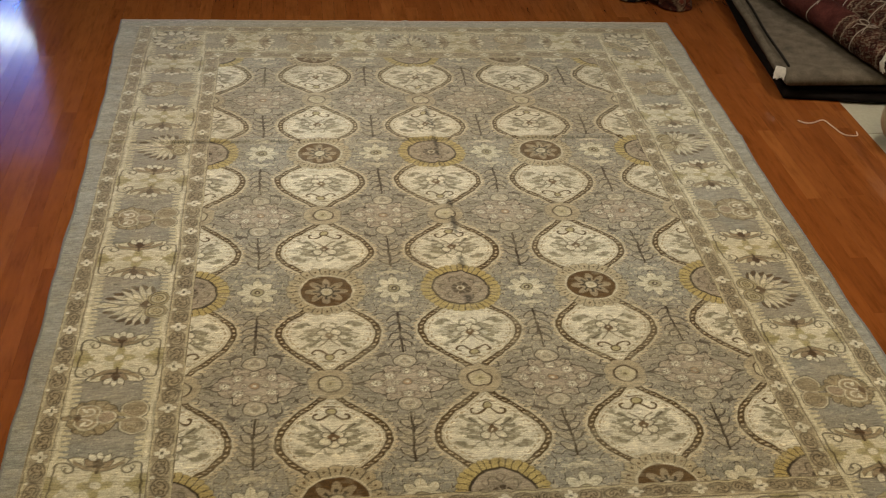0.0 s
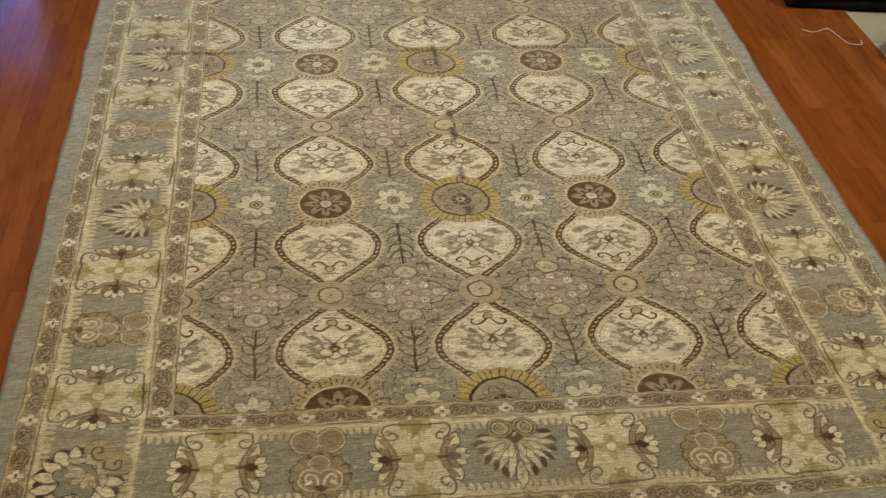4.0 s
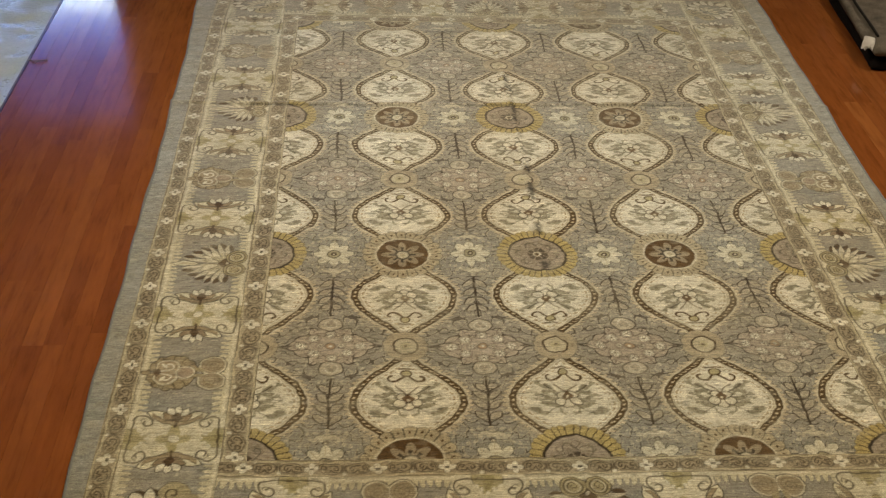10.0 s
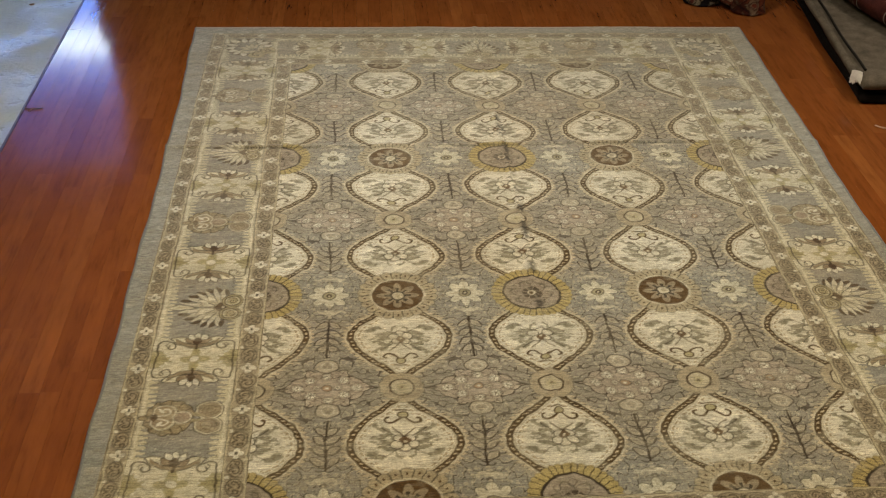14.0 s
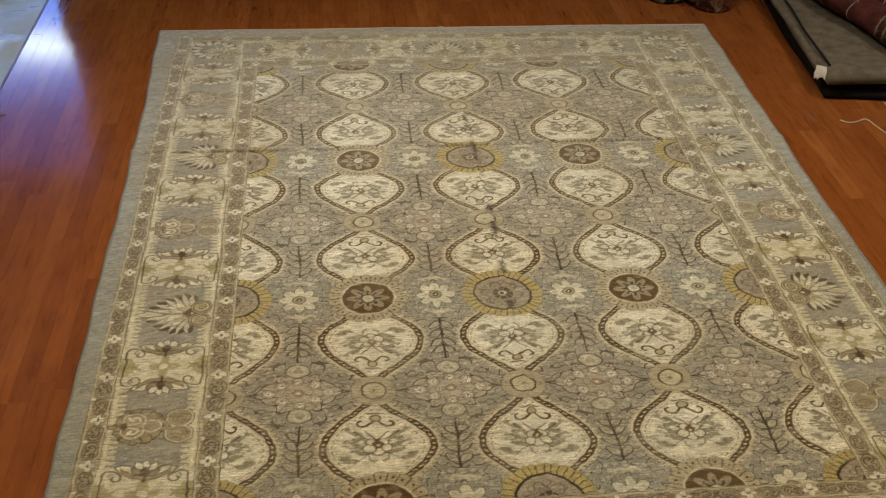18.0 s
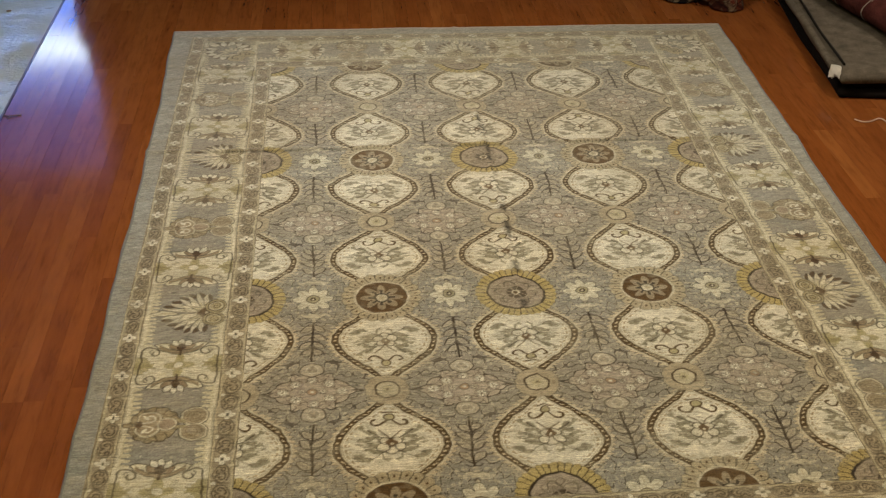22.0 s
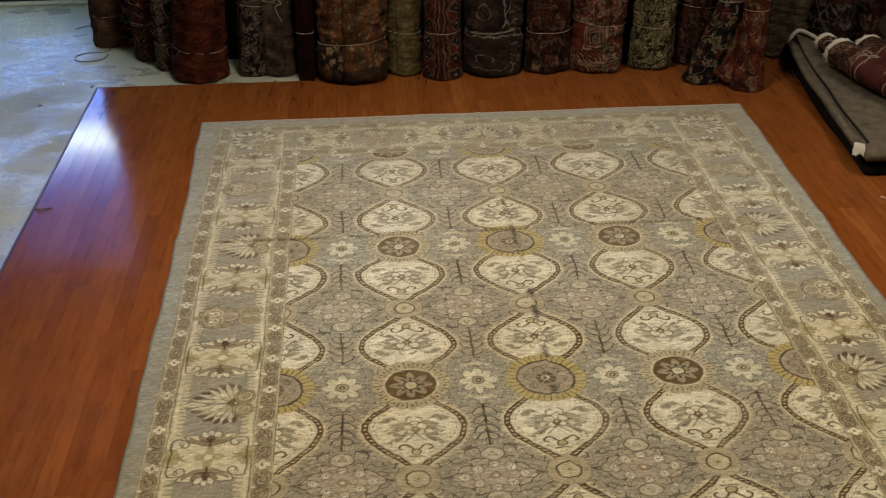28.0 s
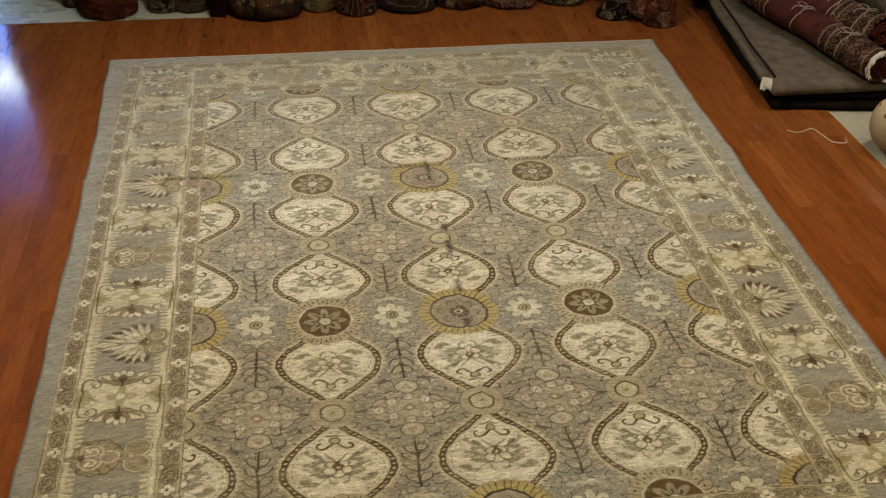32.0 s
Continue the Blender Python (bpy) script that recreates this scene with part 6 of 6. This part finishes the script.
lying_roll((2.36, 2.80, TOP + 0.12), (2.62, 1.75, TOP + 0.11), 0.12, C_GREY, "olive beige rolled carpet lying behind the red ones", 24, fringed=(False, False))

# ---------------------------------------------------------------- small things
cord = thing("loose_cord", (0, 0, 0), label="piece of pale cotton cord dropped on the wooden floor", category="cord")
part("strand", tube(smooth_line([(1.662, 1.235, 0.003), (1.69, 1.205, 0.005), (1.73, 1.215, 0.003), (1.775, 1.225, 0.009), (1.80, 1.17, 0.003), (1.82, 1.10, 0.003), (1.87, 1.082, 0.006), (1.885, 1.12, 0.004)]), 0.0028, 6), M_STRAND, cord)
wire = thing("wire_loop", (-2.14, 3.47, LOW), label="thin grey wire loop lying on the concrete", category="wire")
part("strand", tube(smooth_line([(0.085, 0.04, 0.004), (0.06, -0.045, 0.003), (-0.03, -0.075, 0.003), (-0.095, -0.03, 0.003), (-0.085, 0.05, 0.004), (-0.01, 0.085, 0.004), (0.06, 0.06, 0.012), (0.10, 0.09, 0.02)]), 0.003, 6), M_WIRE, wire)
wire2 = thing("wire_piece", (-2.30, 4.05, LOW), label="short grey wire piece lying on the concrete", category="wire")
part("strand", tube(smooth_line([(-0.045, -0.03, 0.003), (0.0, 0.01, 0.005), (0.055, 0.03, 0.003)]), 0.003, 6), M_WIRE, wire2)
twig = thing("twig", (-1.97, 1.425, 0.0), label="small dry twig lying at the edge of the wooden floor", category="twig")
part("stem", tube(smooth_line([(-0.03, 0.01, 0.004), (0.0, 0.0, 0.006), (0.045, 0.012, 0.004)]), 0.003, 5), M_TWIG, twig)
part("side_shoot", tube(smooth_line([(-0.005, 0.0, 0.006), (0.005, -0.015, 0.008), (-0.005, -0.03, 0.006)]), 0.0025, 5), M_TWIG, twig)
rr = random.Random(9)
for k, (x, y) in enumerate(((-2.05, 2.98), (-1.05, 2.965), (-2.27, 2.72), (-2.34, 2.10), (-1.62, 2.96))):
    crumb = thing("debris", (x, y, LOW), rr.uniform(0, 180), label="small dark crumb of debris on the concrete", category="debris", group="debris on the concrete")
    part("crumb", box(-0.012, -0.006, 0.0, 0.012, 0.006, 0.006, 0.002), M_TWIG, crumb)

pouf = thing("ceramic_globe", (2.062, 0.985, LOW + 0.0152), label="cream ribbed ceramic globe with rust marks, standing on tiles", category="globe")
rings = []
for k in range(21):
    ph = math.pi * (0.06 + 0.88 * k / 20)
    rings.append([((0.142 * math.sin(ph) * (1 - 0.035 * abs(math.cos(6 * a)) ** 8)) * math.cos(a), (0.142 * math.sin(ph) * (1 - 0.035 * abs(math.cos(6 * a)) ** 8)) * math.sin(a), 0.132 - 0.132 * math.cos(ph)) for a in (2 * math.pi * j / 48 for j in range(48))])
part("body", sweep(rings), M_POUF, pouf, smooth=True)
for a, z in ((3.5, 0.195), (4.3, 0.17), (2.7, 0.21)):
    ph = math.acos((0.132 - z) / 0.132)
    spot = box(-0.014, -0.003, -0.010, 0.014, 0.003, 0.010, 0.0028)
    bmesh.ops.transform(spot, matrix=pose(0.141 * math.sin(ph) * math.cos(a), 0.141 * math.sin(ph) * math.sin(a), z, 0, 0, math.degrees(a) + 90), verts=spot.verts)
    part("mark", spot, M_MARK, pouf, "rust red painted mark")

# ---------------------------------------------------------------- floor pieces
nosing = tagged(part("floor_nosing", box(WOOD_X0 - 0.012, WOOD_Y0, LOW + 0.001, WOOD_X0 - 0.0005, WOOD_Y1, 0.002, 0.002), M_NOSING), "dark edge strip of the wooden floor", "trim", kind="structure")
tagged(part("end_nosing", box(WOOD_X0, WOOD_Y1 - 0.0035, LOW + 0.001, WOOD_XB - 0.03, WOOD_Y1 + 0.006, 0.001, 0.002), M_WOOD), "reddish end strip of the wooden floor", "trim", kind="structure")
STRIP, THICK = 0.0615, 0.009
strip_mesh = {}


def strip_piece(length):
    """A bevelled strip of the given length, one mesh for each length."""
    key = round(length, 2)
    if key not in strip_mesh:
        bm = box(-STRIP / 2 + 0.0001, -key / 2 + 0.0001, -THICK, STRIP / 2 - 0.0001, key / 2 - 0.0001, 0.0)
        top = [e for e in bm.edges if all(v.co.z > -0.001 for v in e.verts) and abs(e.verts[0].co.x - e.verts[1].co.x) < 1e-5]
        bmesh.ops.bevel(bm, geom=top, offset=0.0003, segments=1, affect="EDGES")
        me = bpy.data.meshes.new("plank")
        bm.to_mesh(me)
        bm.free()
        me.materials.append(M_WOOD)
        strip_mesh[key] = me
    return strip_mesh[key]


rr = random.Random(11)
rest = []
made = 0
x = WOOD_X0 + STRIP / 2
while x < WOOD_X1 + STRIP / 2 - 0.002:
    y = WOOD_Y0 + rr.uniform(-0.5, 0.0)
    last = WOOD_Y2 if x > WOOD_XB else WOOD_Y1 - 0.004
    while y < last:
        ln = rr.choice((0.42, 0.58, 0.74, 0.90, 1.06, 1.22))
        y0, y1 = max(y, WOOD_Y0), min(y + ln, last)
        y += ln
        if y1 - y0 < 0.05:
            continue
        ln = round(y1 - y0, 2)
        hidden = abs(x) < RUG_X - 0.08 and y0 > MID - RUG_Y + 0.05 and y1 < MID + RUG_Y - 0.05
        seen = not hidden and y1 > -1.75 and (abs(x) > RUG_X - 0.08 or y0 < MID - RUG_Y or y1 > MID + RUG_Y)
        if seen and made < 330:
            ob = new("plank", strip_piece(ln))
            ob.location = (x, (y0 + y1) / 2, -rr.uniform(0, 0.00025))
            ob.rotation_euler = (0, rr.uniform(-0.0012, 0.0012), 0)
            ob.parent = floor
            made += 1
        else:
            rest.append((x, y0, y1))
    x += STRIP
verts, faces = [], []
for x, y0, y1 in rest:
    k = len(verts)
    verts += [(x + a * (STRIP / 2 - 0.0006), b, c) for c in (-THICK, 0.0) for a, b in ((-1, y0 + 0.0006), (1, y0 + 0.0006), (1, y1 - 0.0006), (-1, y1 - 0.0006))]
    faces += [[k + j for j in f] for f in ((4, 5, 6, 7), (0, 1, 5, 4), (1, 2, 6, 5), (2, 3, 7, 6), (3, 0, 4, 7))]
me = bpy.data.meshes.new("far_planks")
me.from_pydata(verts, [], faces)
me.materials.append(M_WOOD)
ob = tagged(new("far_planks", me), kind="stuff")
ob.parent = floor

# tiles beside the wooden floor
tile_floor = tagged(part("tile_floor", box(WOOD_X1 + 0.001, -0.6, LOW + 0.001, ROOM_X1 - 0.002, 1.78, LOW + 0.006), M_GROUT), "beige tiled floor beside the wooden floor", "floor", kind="structure")
SIZE = 0.305
bm = box(0.002, 0.002, 0.0, SIZE - 0.002, SIZE - 0.002, 0.009, 0.002)
tile_me = bpy.data.meshes.new("tile")
bm.to_mesh(tile_me)
bm.free()
tile_me.materials.append(M_TILE)
for i in range(5):
    for j in range(7):
        ob = new("tile", tile_me)
        ob.location = (WOOD_X1 + 0.006 + i * SIZE, -0.40 + 0.001 + j * SIZE, LOW + 0.0062)
        ob.parent = tile_floor
